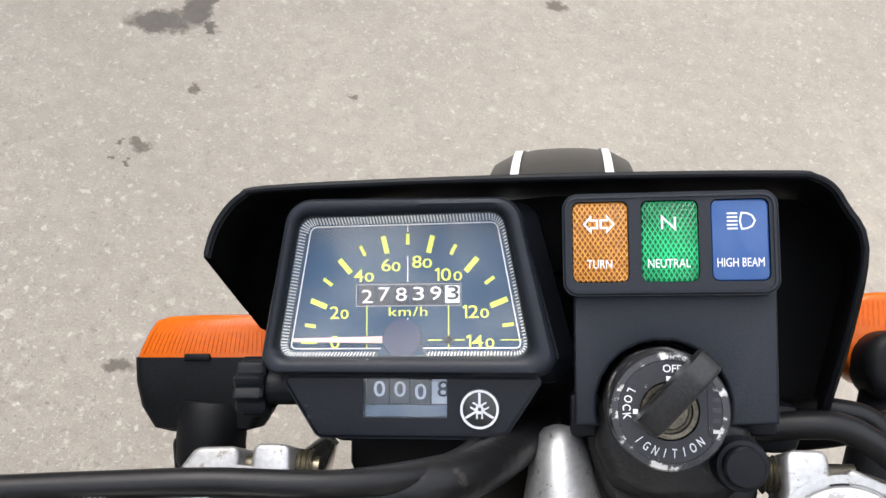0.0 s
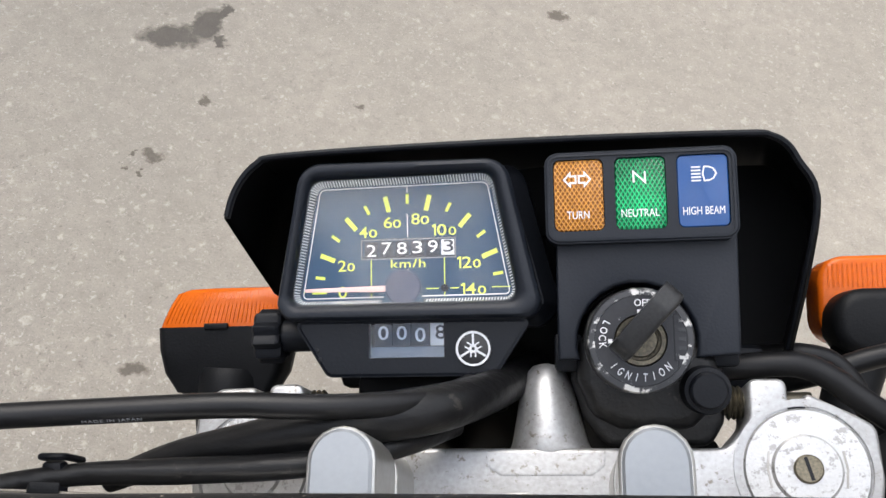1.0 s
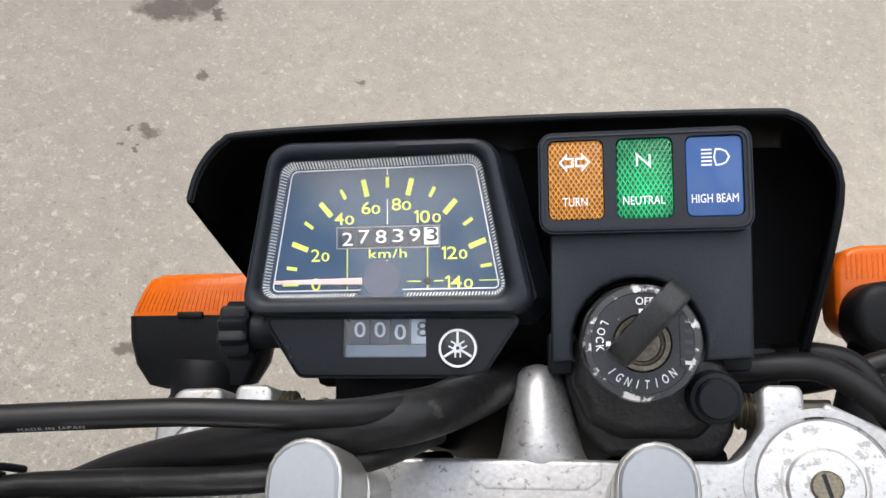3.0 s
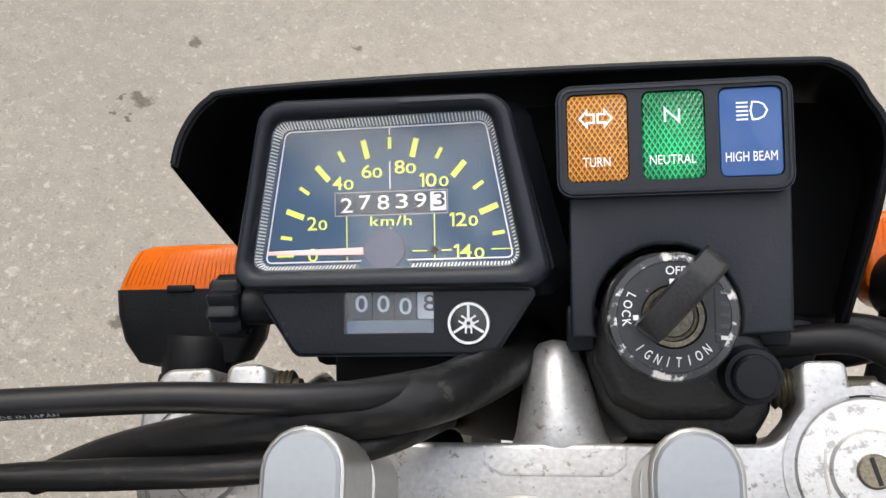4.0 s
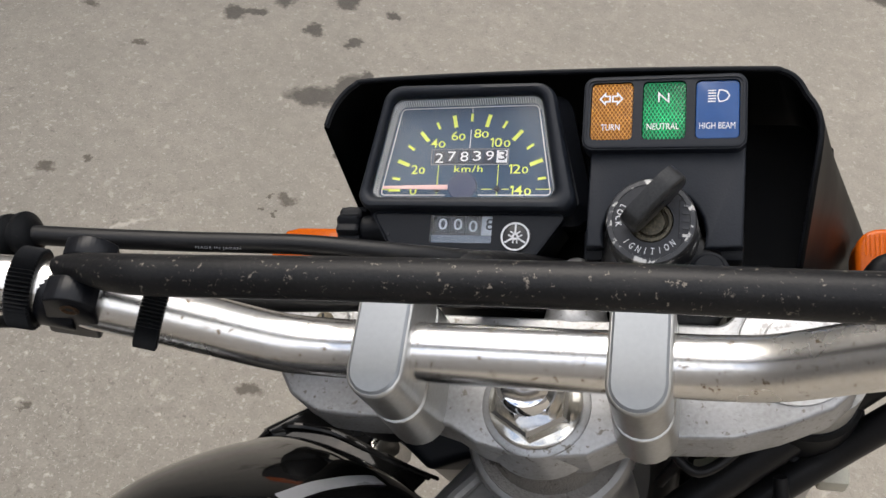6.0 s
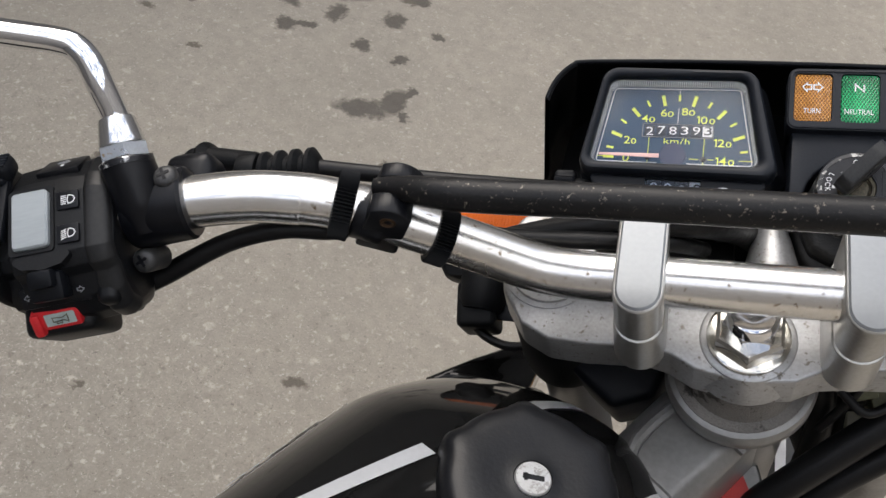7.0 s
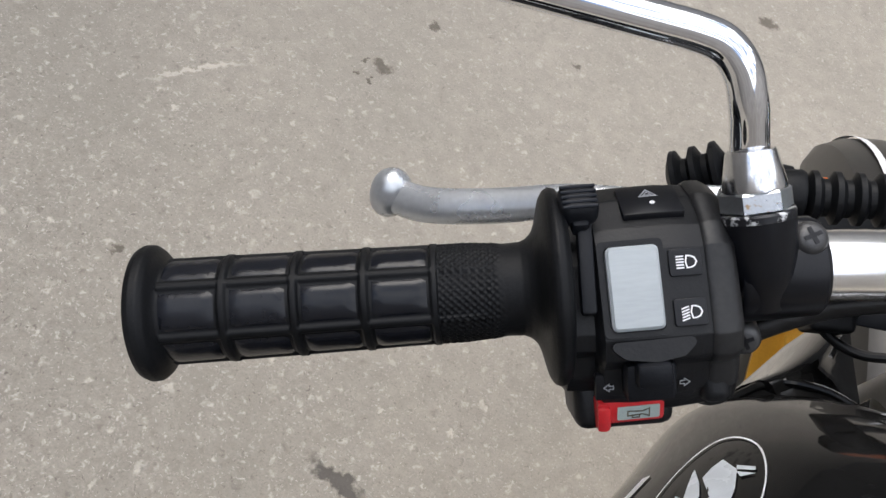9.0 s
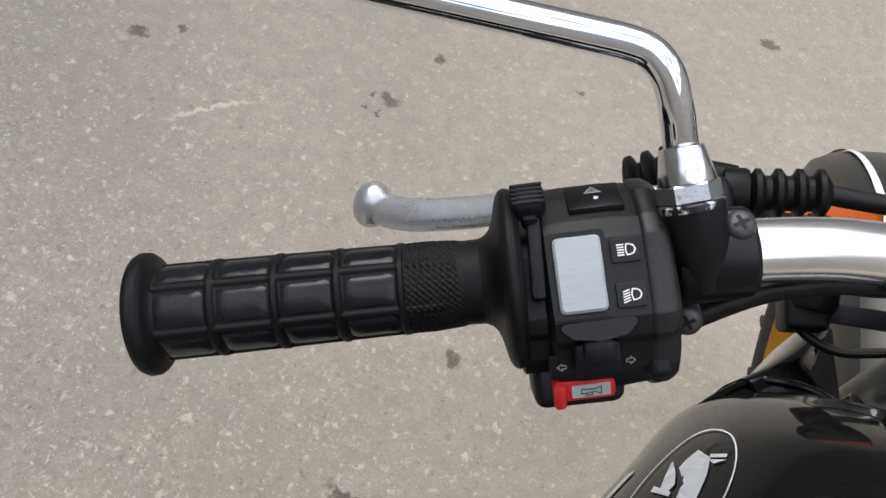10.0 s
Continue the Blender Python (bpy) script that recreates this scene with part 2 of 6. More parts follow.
TYRE = surf("tyre_rubber", (0.02, 0.02, 0.02), (0.04, 0.038, 0.035), 0.7, scale=60, bump=0.4, depth=0.001)
KEY_PLASTIC = surf("worn_key_plastic", (0.008, 0.0085, 0.0095), (0.030, 0.030, 0.030), 0.32, spec=0.35, scale=120, bump=0.3, depth=0.0003)
LOCK_FACE = surf("scuffed_lock_paint", (0.022, 0.023, 0.027), (0.034, 0.035, 0.039), 0.4, 0.0, spec=0.3, scale=70, bump=0.2, depth=0.0003, spots=((0.50, 0.50, 0.50), 0.36, 75))
LOCK_RIM = surf("chipped_lock_rim", (0.026, 0.027, 0.03), (0.04, 0.04, 0.044), 0.35, 0.2, scale=70, bump=0.2, depth=0.0003, spots=((0.55, 0.54, 0.52), 0.45, 180))
DARK_METAL = surf("grimy_steel", (0.24, 0.21, 0.15), (0.05, 0.045, 0.035), 0.35, 0.8, scale=150, bump=0.2, depth=0.0003)
SCREW = surf("grey_screw", (0.075, 0.075, 0.077), (0.045, 0.045, 0.046), 0.42, 0.4, scale=200, bump=0.1)


# ---------------------------------------------------------------- geometry helpers (millimetres in, metres out)
def mm(*v):
    return Vector(v) * 0.001


def fillet(poly, r, n=5):
    """The polygon with its corners rounded by r (a number, or one a corner)."""
    out = []
    k = len(poly)
    rs = r if isinstance(r, (list, tuple)) else [r] * k
    for i in range(k):
        p, a, b = Vector(poly[i]), Vector(poly[i - 1]), Vector(poly[(i + 1) % k])
        u, v = (a - p), (b - p)
        half = u.angle(v) / 2
        if rs[i] <= 0 or half > 1.55:
            out.append(tuple(p))
            continue
        cut = min(rs[i] / math.tan(half), u.length * 0.48, v.length * 0.48)
        rad = cut * math.tan(half)
        u.normalize()
        v.normalize()
        c = p + (u + v).normalized() * (rad / math.sin(half))
        s, e = p + u * cut - c, p + v * cut - c
        turn = s.angle_signed(e)
        for j in range(n + 1):
            w = -turn * j / n
            out.append((c.x + s.x * math.cos(w) - s.y * math.sin(w), c.y + s.x * math.sin(w) + s.y * math.cos(w)))
    return out


def inset(poly, d):
    """The polygon moved inwards by d (counter-clockwise or clockwise alike)."""
    k = len(poly)
    area = sum(poly[i - 1][0] * poly[i][1] - poly[i][0] * poly[i - 1][1] for i in range(k))
    s = 1 if area > 0 else -1
    out = []
    for i in range(k):
        p, a, b = Vector(poly[i]), Vector(poly[i - 1]), Vector(poly[(i + 1) % k])
        u, v = (p - a).normalized(), (b - p).normalized()
        n1, n2 = Vector((-u.y, u.x)) * s, Vector((-v.y, v.x)) * s
        m = n1 + n2
        m = m / max(m.length_squared, 1e-9) * 2
        if m.length > 2:
            m = m.normalized() * 2
        out.append(tuple(p + m * d))
    return out


def loft(rings, close=True, caps=(True, True)):
    """Skin through rings of equal length, points in millimetres."""
    bm = bmesh.new()
    rows = [[bm.verts.new(mm(*p)) for p in ring] for ring in rings]
    k = len(rows[0])
    for a, b in zip(rows, rows[1:]):
        for i in range(k if close else k - 1):
            j = (i + 1) % k
            bm.faces.new((a[i], a[j], b[j], b[i]))
    if caps[0]:
        bm.faces.new(rows[0][::-1])
    if caps[1]:
        bm.faces.new(rows[-1])
    bmesh.ops.recalc_face_normals(bm, faces=bm.faces)
    return bm


def prism(poly, z0, z1, round_top=0.0, n=3, taper=0.0):
    """A block of the polygon's outline, its upper edge rounded."""
    rings = [[(x, y, z0) for x, y in (inset(poly, -taper) if taper else poly)]]
    if round_top <= 0:
        rings.append([(x, y, z1) for x, y in poly])
    else:
        for j in range(n + 1):
            a = math.pi / 2 * j / n
            rings.append([(x, y, z1 - round_top * (1 - math.sin(a))) for x, y in inset(poly, round_top * (1 - math.cos(a)))])
    return loft(rings)


def plate(outer, holes, z0, z1):
    """A flat plate with holes through it."""
    from mathutils.geometry import tessellate_polygon
    loops = [[Vector((x, y, 0)) for x, y in lp] for lp in [outer, *holes]]
    tris = tessellate_polygon(loops)
    pts = [p for lp in loops for p in lp]
    bm = bmesh.new()
    low, top = [bm.verts.new(mm(p.x, p.y, z0)) for p in pts], [bm.verts.new(mm(p.x, p.y, z1)) for p in pts]
    for t in tris:
        for vs in (top, low):
            try:
                bm.faces.new([vs[i] for i in t])
            except ValueError:
                pass
    at = 0
    for lp in loops:
        k = len(lp)
        for i in range(k):
            j = (i + 1) % k
            bm.faces.new((low[at + i], low[at + j], top[at + j], top[at + i]))
        at += k
    bmesh.ops.recalc_face_normals(bm, faces=bm.faces)
    return bm


def rect(x0, y0, x1, y1):
    return [(x0, y0), (x1, y0), (x1, y1), (x0, y1)]


def circle(cx, cy, r, n=32, start=0.0):
    return [(cx + r * math.cos(start + 2 * math.pi * i / n), cy + r * math.sin(start + 2 * math.pi * i / n)) for i in range(n)]


def stadium(cx, y0, y1, w, n=10):
    r = w / 2
    out = [(cx + r * math.cos(math.pi * i / n), y1 - r + r * math.sin(math.pi * i / n)) for i in range(n + 1)]
    return out + [(cx - r * math.cos(math.pi * i / n), y0 + r - r * math.sin(math.pi * i / n)) for i in range(n + 1)]


def spline(pts, step=6):
    """A smooth line through the points."""
    p = [Vector(q) for q in pts]
    p = [p[0] * 2 - p[1], *p, p[-1] * 2 - p[-2]]
    out = []
    for i in range(1, len(p) - 2):
        for j in range(step):
            t = j / step
            a, b, c, d = p[i - 1:i + 3]
            out.append(0.5 * (2 * b + (c - a) * t + (2 * a - 5 * b + 4 * c - d) * t * t + (3 * b - a - 3 * c + d) * t ** 3))
    return out + [p[-2]]


def tube(pts, r, seg=16, step=6, smooth_path=True, flat=1.0, caps=True):
    """A round rod along the points; r a number or one value a given point; flat squashes it along its second axis."""
    line = spline(pts, step) if smooth_path else [Vector(q) for q in pts]
    if isinstance(r, (list, tuple)):
        k = len(r) - 1
        radii = [r[min(int(i / (len(line) - 1) * k), k - 1)] + (r[min(int(i / (len(line) - 1) * k) + 1, k)] - r[min(int(i / (len(line) - 1) * k), k - 1)]) * (i / (len(line) - 1) * k - min(int(i / (len(line) - 1) * k), k - 1)) for i in range(len(line))]
    else:
        radii = [r] * len(line)
    rings = []
    side = None
    for i, p in enumerate(line):
        d = (line[min(i + 1, len(line) - 1)] - line[max(i - 1, 0)]).normalized()
        if side is None:
            side = d.cross(Vector((0, 0, 1)))
            side = side.normalized() if side.length > 0.1 else d.cross(Vector((0, 1, 0))).normalized()
        side = (side - d * side.dot(d)).normalized()
        up = side.cross(d)
        rings.append([p + side * (radii[i] * math.cos(a)) + up * (radii[i] * flat * math.sin(a)) for a in (2 * math.pi * k / seg for k in range(seg))])
    return loft(rings, caps=(caps, caps))


def lathe(profile, at=(0, 0, 0), axis=(0, 0, 1), seg=40):
    """A turned body: profile rows of (height, radius) in millimetres along the axis."""
    q = Vector((0, 0, 1)).rotation_difference(Vector(axis).normalized())
    rings = [[Vector(at) + q @ Vector((max(r, 0.01) * math.cos(2 * math.pi * i / seg), max(r, 0.01) * math.sin(2 * math.pi * i / seg), h)) for i in range(seg)] for h, r in profile]
    return loft(rings)


def block(centre, size, bevel=1.0, turn=(0, 0, 0), seg=2):
    """A box with rounded edges."""
    bm = bmesh.new()
    bmesh.ops.create_cube(bm, size=1.0)
    bmesh.ops.scale(bm, vec=mm(*size), verts=bm.verts)
    if bevel:
        bmesh.ops.bevel(bm, geom=bm.edges, offset=bevel * 0.001, segments=seg, affect="EDGES", profile=0.5)
    bmesh.ops.transform(bm, matrix=Matrix.Translation(mm(*centre)) @ pose(0, 0, 0, *turn), verts=bm.verts)
    return bm


def strip(pts, w, z, thick=0.12, closed=False):
    """A flat line of width w lying at height z."""
    k = len(pts)
    p = [Vector(q) for q in pts]
    left, right = [], []
    for i in range(k):
        a = p[i - 1] if (i or closed) else p[i]
        b = p[(i + 1) % k] if (i < k - 1 or closed) else p[i]
        u, v = (p[i] - a), (b - p[i])
        u = u.normalized() if u.length > 1e-6 else v.normalized()
        v = v.normalized() if v.length > 1e-6 else u
        n = Vector((-(u + v).y, (u + v).x)).normalized()
        s = w / 2 / max(n.dot(Vector((-v.y, v.x))), 0.4)
        left.append(p[i] + n * s)
        right.append(p[i] - n * s)
    bm = bmesh.new()
    rows = [[bm.verts.new(mm(q.x, q.y, h)) for q in side] for side in (left, right) for h in (z, z + thick)]
    for i in range(k if closed else k - 1):
        j = (i + 1) % k
        for a, b in ((0, 1), (1, 3), (3, 2), (2, 0)):
            bm.faces.new((rows[a][i], rows[a][j], rows[b][j], rows[b][i]))
    bmesh.ops.recalc_face_normals(bm, faces=bm.faces)
    return bm


def merge(*parts):
    """Several bmeshes as one."""
    out = bmesh.new()
    for b in parts:
        tmp = bpy.data.meshes.new("tmp")
        b.to_mesh(tmp)
        b.free()
        out.from_mesh(tmp)
        bpy.data.meshes.remove(tmp)
    return out


def moved(bm, m):
    bmesh.ops.transform(bm, matrix=m, verts=bm.verts)
    return bm


def part(name, bm, material, parent, label="", frame_of=None, smooth=True, sharp=35):
    """Links a bmesh as one mesh object under a thing or a part."""
    me = bpy.data.meshes.new(name)
    if smooth:
        lim = radians(sharp)
        for f in bm.faces:
            f.smooth = True
        for e in bm.edges:
            if len(e.link_faces) == 2 and e.calc_face_angle(0) > lim:
                e.smooth = False
    bm.to_mesh(me)
    bm.free()
    me.materials.append(material)
    ob = new(name, me)
    ob.parent = parent
    if parent is not None and parent.type == "EMPTY":
        ob.matrix_parent_inverse = parent.matrix_basis.inverted()
        ob.matrix_basis = frame_of if frame_of is not None else SMAT
    elif parent is None:
        ob.matrix_basis = frame_of if frame_of is not None else SMAT
    elif frame_of is not None:
        ob.matrix_basis = parent.matrix_basis.inverted() @ frame_of
    if label:
        ob["label"] = label
    return ob


def letters(s, size, at, turn=0.0, wide=1.0, thick=0.12, bold=0.0, spacing=1.0):
    """Text as a bmesh, centred on at=(x, y, z), in millimetres; size is the height of a capital."""
    cu = bpy.data.curves.new("tmp_text", "FONT")
    cu.body, cu.align_x, cu.align_y, cu.size = s, "CENTER", "CENTER", size / 0.69 * 0.001
    cu.extrude, cu.offset, cu.space_character, cu.resolution_u = thick * 0.0005, bold * 0.001, spacing, 3
    ob = new("tmp_text", cu)
    me = bpy.data.meshes.new_from_object(ob.evaluated_get(bpy.context.evaluated_depsgraph_get()))
    bm = bmesh.new()
    bm.from_mesh(me)
    bpy.data.objects.remove(ob)
    bpy.data.curves.remove(cu)
    bpy.data.meshes.remove(me)
    xs, ys = [v.co.x for v in bm.verts], [v.co.y for v in bm.verts]
    c = Vector(((min(xs) + max(xs)) / 2, (min(ys) + max(ys)) / 2, 0))
    return moved(bm, Matrix.Translation(mm(*at)) @ pose(0, 0, 0, 0, 0, turn) @ Matrix.Diagonal((wide, 1, 1, 1)) @ Matrix.Translation(-c))


def fitted(ch, x0, x1, y0, y1, z, bold=0.015):
    """One character filling the rectangle."""
    bm = letters(ch, 5.0, (0, 0, 0), bold=bold)
    xs, ys = [v.co.x for v in bm.verts], [v.co.y for v in bm.verts]
    sx, sy = (x1 - x0) * 0.001 / (max(xs) - min(xs)), (y1 - y0) * 0.001 / (max(ys) - min(ys))
    return moved(bm, Matrix.Translation(mm((x0 + x1) / 2, (y0 + y1) / 2, z)) @ Matrix.Diagonal((sx, sy, 1, 1)))


def numeral_one(x0, x1, y0, h, z):
    """The figure 1 with a short flag."""
    xm = x1 - 0.32
    return strip([(x0 - 0.1, y0 + h * 0.80), (xm - 0.25, y0 + h - 0.25), (xm, y0 + h - 0.25), (xm, y0)], 0.62, z - 0.06)


# ---------------------------------------------------------------- ground
OIL_STAINS = [  # x, y, length, width, turn
    (-0.585, 1.305, 0.062, 0.030, 20), (-0.530, 1.365, 0.030, 0.050, 0), (-0.487, 1.330, 0.020, 0.014, -30), (-0.515, 1.415, 0.012, 0.022, 0),
    (-0.950, 1.580, 0.045, 0.022, -20), (-0.890, 1.480, 0.026, 0.026, 0), (-0.850, 1.510, 0.035, 0.014, 30), (-0.850, 1.700, 0.085, 0.050, 10), (-0.810, 1.590, 0.024, 0.042, 15),
    (-0.690, 1.510, 0.024, 0.026, 30), (-0.590, 1.510, 0.020, 0.018, 0), (-0.650, 1.770, 0.026, 0.030, 30), (-0.670, 1.650, 0.028, 0.032, 0),
    (-0.550, 1.650, 0.022, 0.014, 0), (-0.180, 0.277, 0.045, 0.014, -13), (0.570, 2.350, 0.050, 0.035, 40),
]
SPECKS = [
    (-0.488, 1.010, 0.019, 0.011, 10), (-0.450, 1.170, 0.011, 0.009, 0), (-0.170, 1.260, 0.012, 0.007, 0), (0.165, 1.690, 0.022, 0.016, 0),
    (-0.340, 0.600, 0.020, 0.011, 10), (-0.680, 1.745, 0.022, 0.014, 0), (-1.200, 1.360, 0.018, 0.014, 0), (-1.130, 1.430, 0.014, 0.010, 0),
    (-1.020, 1.290, 0.016, 0.010, 30), (-1.430, 1.290, 0.018, 0.014, 0), (-0.650, 0.420, 0.007, 0.010, 0), (-0.900, 0.930, 0.007, 0.010, 0),
    (-0.958, 0.870, 0.020, 0.012, 40), (-0.150, 0.570, 0.012, 0.014, 0), (-0.525, 1.000, 0.006, 0.006, 0), (-0.530, 0.970, 0.005, 0.005, 0), (-0.490, 0.965, 0.005, 0.005, 0),
]


def ground_material():
    m = bpy.data.materials.new("worn_concrete_ground")
    m.use_nodes = True
    n, l = m.node_tree.nodes, m.node_tree.links
    p = n["Principled BSDF"]
    tc = n.new("ShaderNodeTexCoord")
    pos = tc.outputs["Object"]

    def noise_at(scale, detail=4.0, rough=0.6, vec=pos):
        q = n.new("ShaderNodeTexNoise")
        q.inputs["Scale"].default_value, q.inputs["Detail"].default_value, q.inputs["Roughness"].default_value = scale, detail, rough
        l.new(vec, q.inputs["Vector"])
        return q

    def span(src, a, b, c=0.0, d=1.0):
        q = n.new("ShaderNodeMapRange")
        q.inputs[1].default_value, q.inputs[2].default_value, q.inputs[3].default_value, q.inputs[4].default_value = a, b, c, d
        l.new(src, q.inputs[0])
        return q.outputs[0]

    def blend(fac, a, b):
        q = n.new("ShaderNodeMix")
        q.data_type = "RGBA"
        for key, v in (("A", a), ("B", b)):
            if isinstance(v, tuple):
                q.inputs[key].default_value = (*v, 1)
            else:
                l.new(v, q.inputs[key])
        l.new(fac, q.inputs["Factor"])
        return q.outputs["Result"]

    def calc(op, a, b):
        q = n.new("ShaderNodeMath")
        q.operation = op
        for i, v in enumerate((a, b)):
            if isinstance(v, (int, float)):
                q.inputs[i].default_value = v
            else:
                l.new(v, q.inputs[i])
        return q.outputs[0]

    patches, mottling, grain = noise_at(2.6, 5), noise_at(28, 6, 0.7), noise_at(260, 3, 0.7)
    col = blend(span(patches.outputs["Fac"], 0.35, 0.68), GROUND_A, GROUND_B)
    col = blend(span(mottling.outputs["Fac"], 0.30, 0.75, 0, 0.75), col, GROUND_C)
    col = blend(span(grain.outputs["Fac"], 0.45, 0.75, 0, 0.35), col, (0.18, 0.165, 0.145))
    # pale and dark stones in the surface
    warp = noise_at(60, 2)
    bent = n.new("ShaderNodeMix")
    bent.data_type, bent.inputs["Factor"].default_value = "VECTOR", 0.03
    l.new(pos, bent.inputs["A"])
    l.new(warp.outputs["Color"], bent.inputs["B"])
    relief = grain.outputs["Fac"]
    # the surface is more worn and stony on one side of the yard
    sepp = n.new("ShaderNodeSeparateXYZ")
    l.new(pos, sepp.inputs[0])
    coarse = span(calc("ADD", calc("ADD", sepp.outputs[1], calc("MULTIPLY", sepp.outputs[0], 0.5)), calc("MULTIPLY", patches.outputs["Fac"], 0.9)), 0.35, 1.25, 1.0, 0.5)
    col = blend(calc("MULTIPLY", span(coarse, 0.62, 1.0), span(noise_at(90, 4, 0.75).outputs["Fac"], 0.42, 0.68, 0, 0.5)), col, (0.19, 0.172, 0.148))
    for scale, keep, size, tone, soft in ((85, 0.66, 0.42, (0.60, 0.56, 0.50), 0.30), (190, 0.55, 0.42, (0.56, 0.52, 0.46), 0.28), (130, 0.78, 0.40, (0.16, 0.14, 0.12), 0.28), (46, 0.80, 0.34, (0.62, 0.57, 0.50), 0.22), (28, 0.90, 0.30, (0.55, 0.51, 0.45), 0.16), (62, 0.84, 0.40, (0.20, 0.18, 0.155), 0.3), (300, 0.62, 0.42, (0.17, 0.15, 0.125), 0.3)):
        v = n.new("ShaderNodeTexVoronoi")
        v.inputs["Scale"].default_value, v.inputs["Randomness"].default_value = scale, 1.0
        l.new(bent.outputs["Result"], v.inputs["Vector"])
        sep = n.new("ShaderNodeSeparateColor")
        l.new(v.outputs["Color"], sep.inputs[0])
        inside = span(v.outputs["Distance"], size, size - soft)
        chosen = span(sep.outputs[0], keep, keep + 0.05)
        strength = span(sep.outputs[1], 0, 1, 0.35, 0.95)
        mask = calc("MULTIPLY", calc("MULTIPLY", calc("MULTIPLY", inside, chosen), strength), coarse)
        col = blend(mask, col, tone)
        relief = calc("ADD", relief, calc("MULTIPLY", mask, 0.6))
    # stains
    w1, w2 = noise_at(22, 4, 0.6), noise_at(70, 3, 0.6)
    sh = n.new("ShaderNodeVectorMath")
    sh.operation = "MULTIPLY_ADD"
    l.new(w1.outputs["Color"], sh.inputs[0])
    sh.inputs[1].default_value = (0.055, 0.055, 0)
    l.new(pos, sh.inputs[2])
    sh2 = n.new("ShaderNodeVectorMath")
    sh2.operation = "MULTIPLY_ADD"
    l.new(w2.outputs["Color"], sh2.inputs[0])
    sh2.inputs[1].default_value = (0.030, 0.030, 0)
    l.new(sh.outputs[0], sh2.inputs[2])
    off = (0.0425, 0.0425)

    def stain_mask(rows, soft):
        total = None
        for x, y, a, b, turn in rows:
            mp = n.new("ShaderNodeMapping")
            mp.vector_type = "TEXTURE"
            mp.inputs["Location"].default_value = (x + off[0], y + off[1], 0)
            mp.inputs["Rotation"].default_value = (0, 0, radians(turn))
            mp.inputs["Scale"].default_value = (a, b, 1)
            l.new(sh2.outputs[0], mp.inputs["Vector"])
            ln = n.new("ShaderNodeVectorMath")
            ln.operation = "LENGTH"
            l.new(mp.outputs[0], ln.inputs[0])
            one = span(ln.outputs["Value"], 1 + soft, 1 - soft)
            total = one if total is None else calc("MAXIMUM", total, one)
        return total

    oil, specks = stain_mask(OIL_STAINS, 0.22), stain_mask(SPECKS, 0.30)
    col = blend(calc("MULTIPLY", oil, span(mottling.outputs["Fac"], 0.2, 0.7, 0.97, 0.80)), col, (0.062, 0.053, 0.043))
    col = blend(calc("MULTIPLY", specks, 0.72), col, (0.075, 0.060, 0.045))
    # a pale scrape
    mp = n.new("ShaderNodeMapping")
    mp.vector_type = "TEXTURE"
    mp.inputs["Location"].default_value, mp.inputs["Rotation"].default_value, mp.inputs["Scale"].default_value = (-0.75 + off[0], 0.79 + off[1], 0), (0, 0, radians(52)), (0.085, 0.006, 1)
    l.new(sh2.outputs[0], mp.inputs["Vector"])
    ln = n.new("ShaderNodeVectorMath")
    ln.operation = "LENGTH"
    l.new(mp.outputs[0], ln.inputs[0])
    col = blend(calc("MULTIPLY", span(ln.outputs["Value"], 1.3, 0.6), 0.6), col, (0.62, 0.57, 0.50))
    l.new(col, p.inputs["Base Color"])
    l.new(span(oil, 0, 1, 0.85, 0.55), p.inputs["Roughness"])
    bp = n.new("ShaderNodeBump")
    bp.inputs["Strength"].default_value, bp.inputs["Distance"].default_value = 0.5, 0.002
    l.new(relief, bp.inputs["Height"])
    l.new(bp.outputs["Normal"], p.inputs["Normal"])
    return m


bm = bmesh.new()
bmesh.ops.create_grid(bm, x_segments=8, y_segments=8, size=300)
ground = part("ground", bm, ground_material(), None, frame_of=IDENT)
# unseen walls added to darken reflections; the west one shades the ground's left side
SHADE_WALL_GREY = surf("shade_wall_grey", (0.30, 0.29, 0.28), (0.22, 0.212, 0.205), 0.9, scale=4, bump=0.4, depth=0.01)
for name_, x0, y0, x1, y1, high in (("shade_wall_south", -3.3, -5.6, 6.3, -5.3, 6.0), ("shade_wall_east", 6.0, -5.3, 6.3, 7.7, 6.5), ("shade_wall_north", -3.3, 7.7, 6.3, 8.0, 9.0), ("shade_wall_west", -3.3, -5.3, -3.0, 7.7, 4.0)):
    wb = part(name_, prism([(x * 1000, y * 1000) for x, y in rect(x0, y0, x1, y1)], 0, high * 1000), SHADE_WALL_GREY, None, frame_of=IDENT, smooth=False)
    tagged(wb, "unseen plain grey wall added to shade the ground and darken reflections", "wall", kind="structure")
tagged(ground, "sandy grey concrete yard with pale stones and dark oil stains", "ground", kind="structure")

# ---------------------------------------------------------------- the motorcycle
bike = new("motorcycle")
bike.matrix_basis = Matrix.Translation((0.16, 0.25, 0.0))
tagged(bike, "black and silver motorcycle parked with bars turned", "motorcycle")

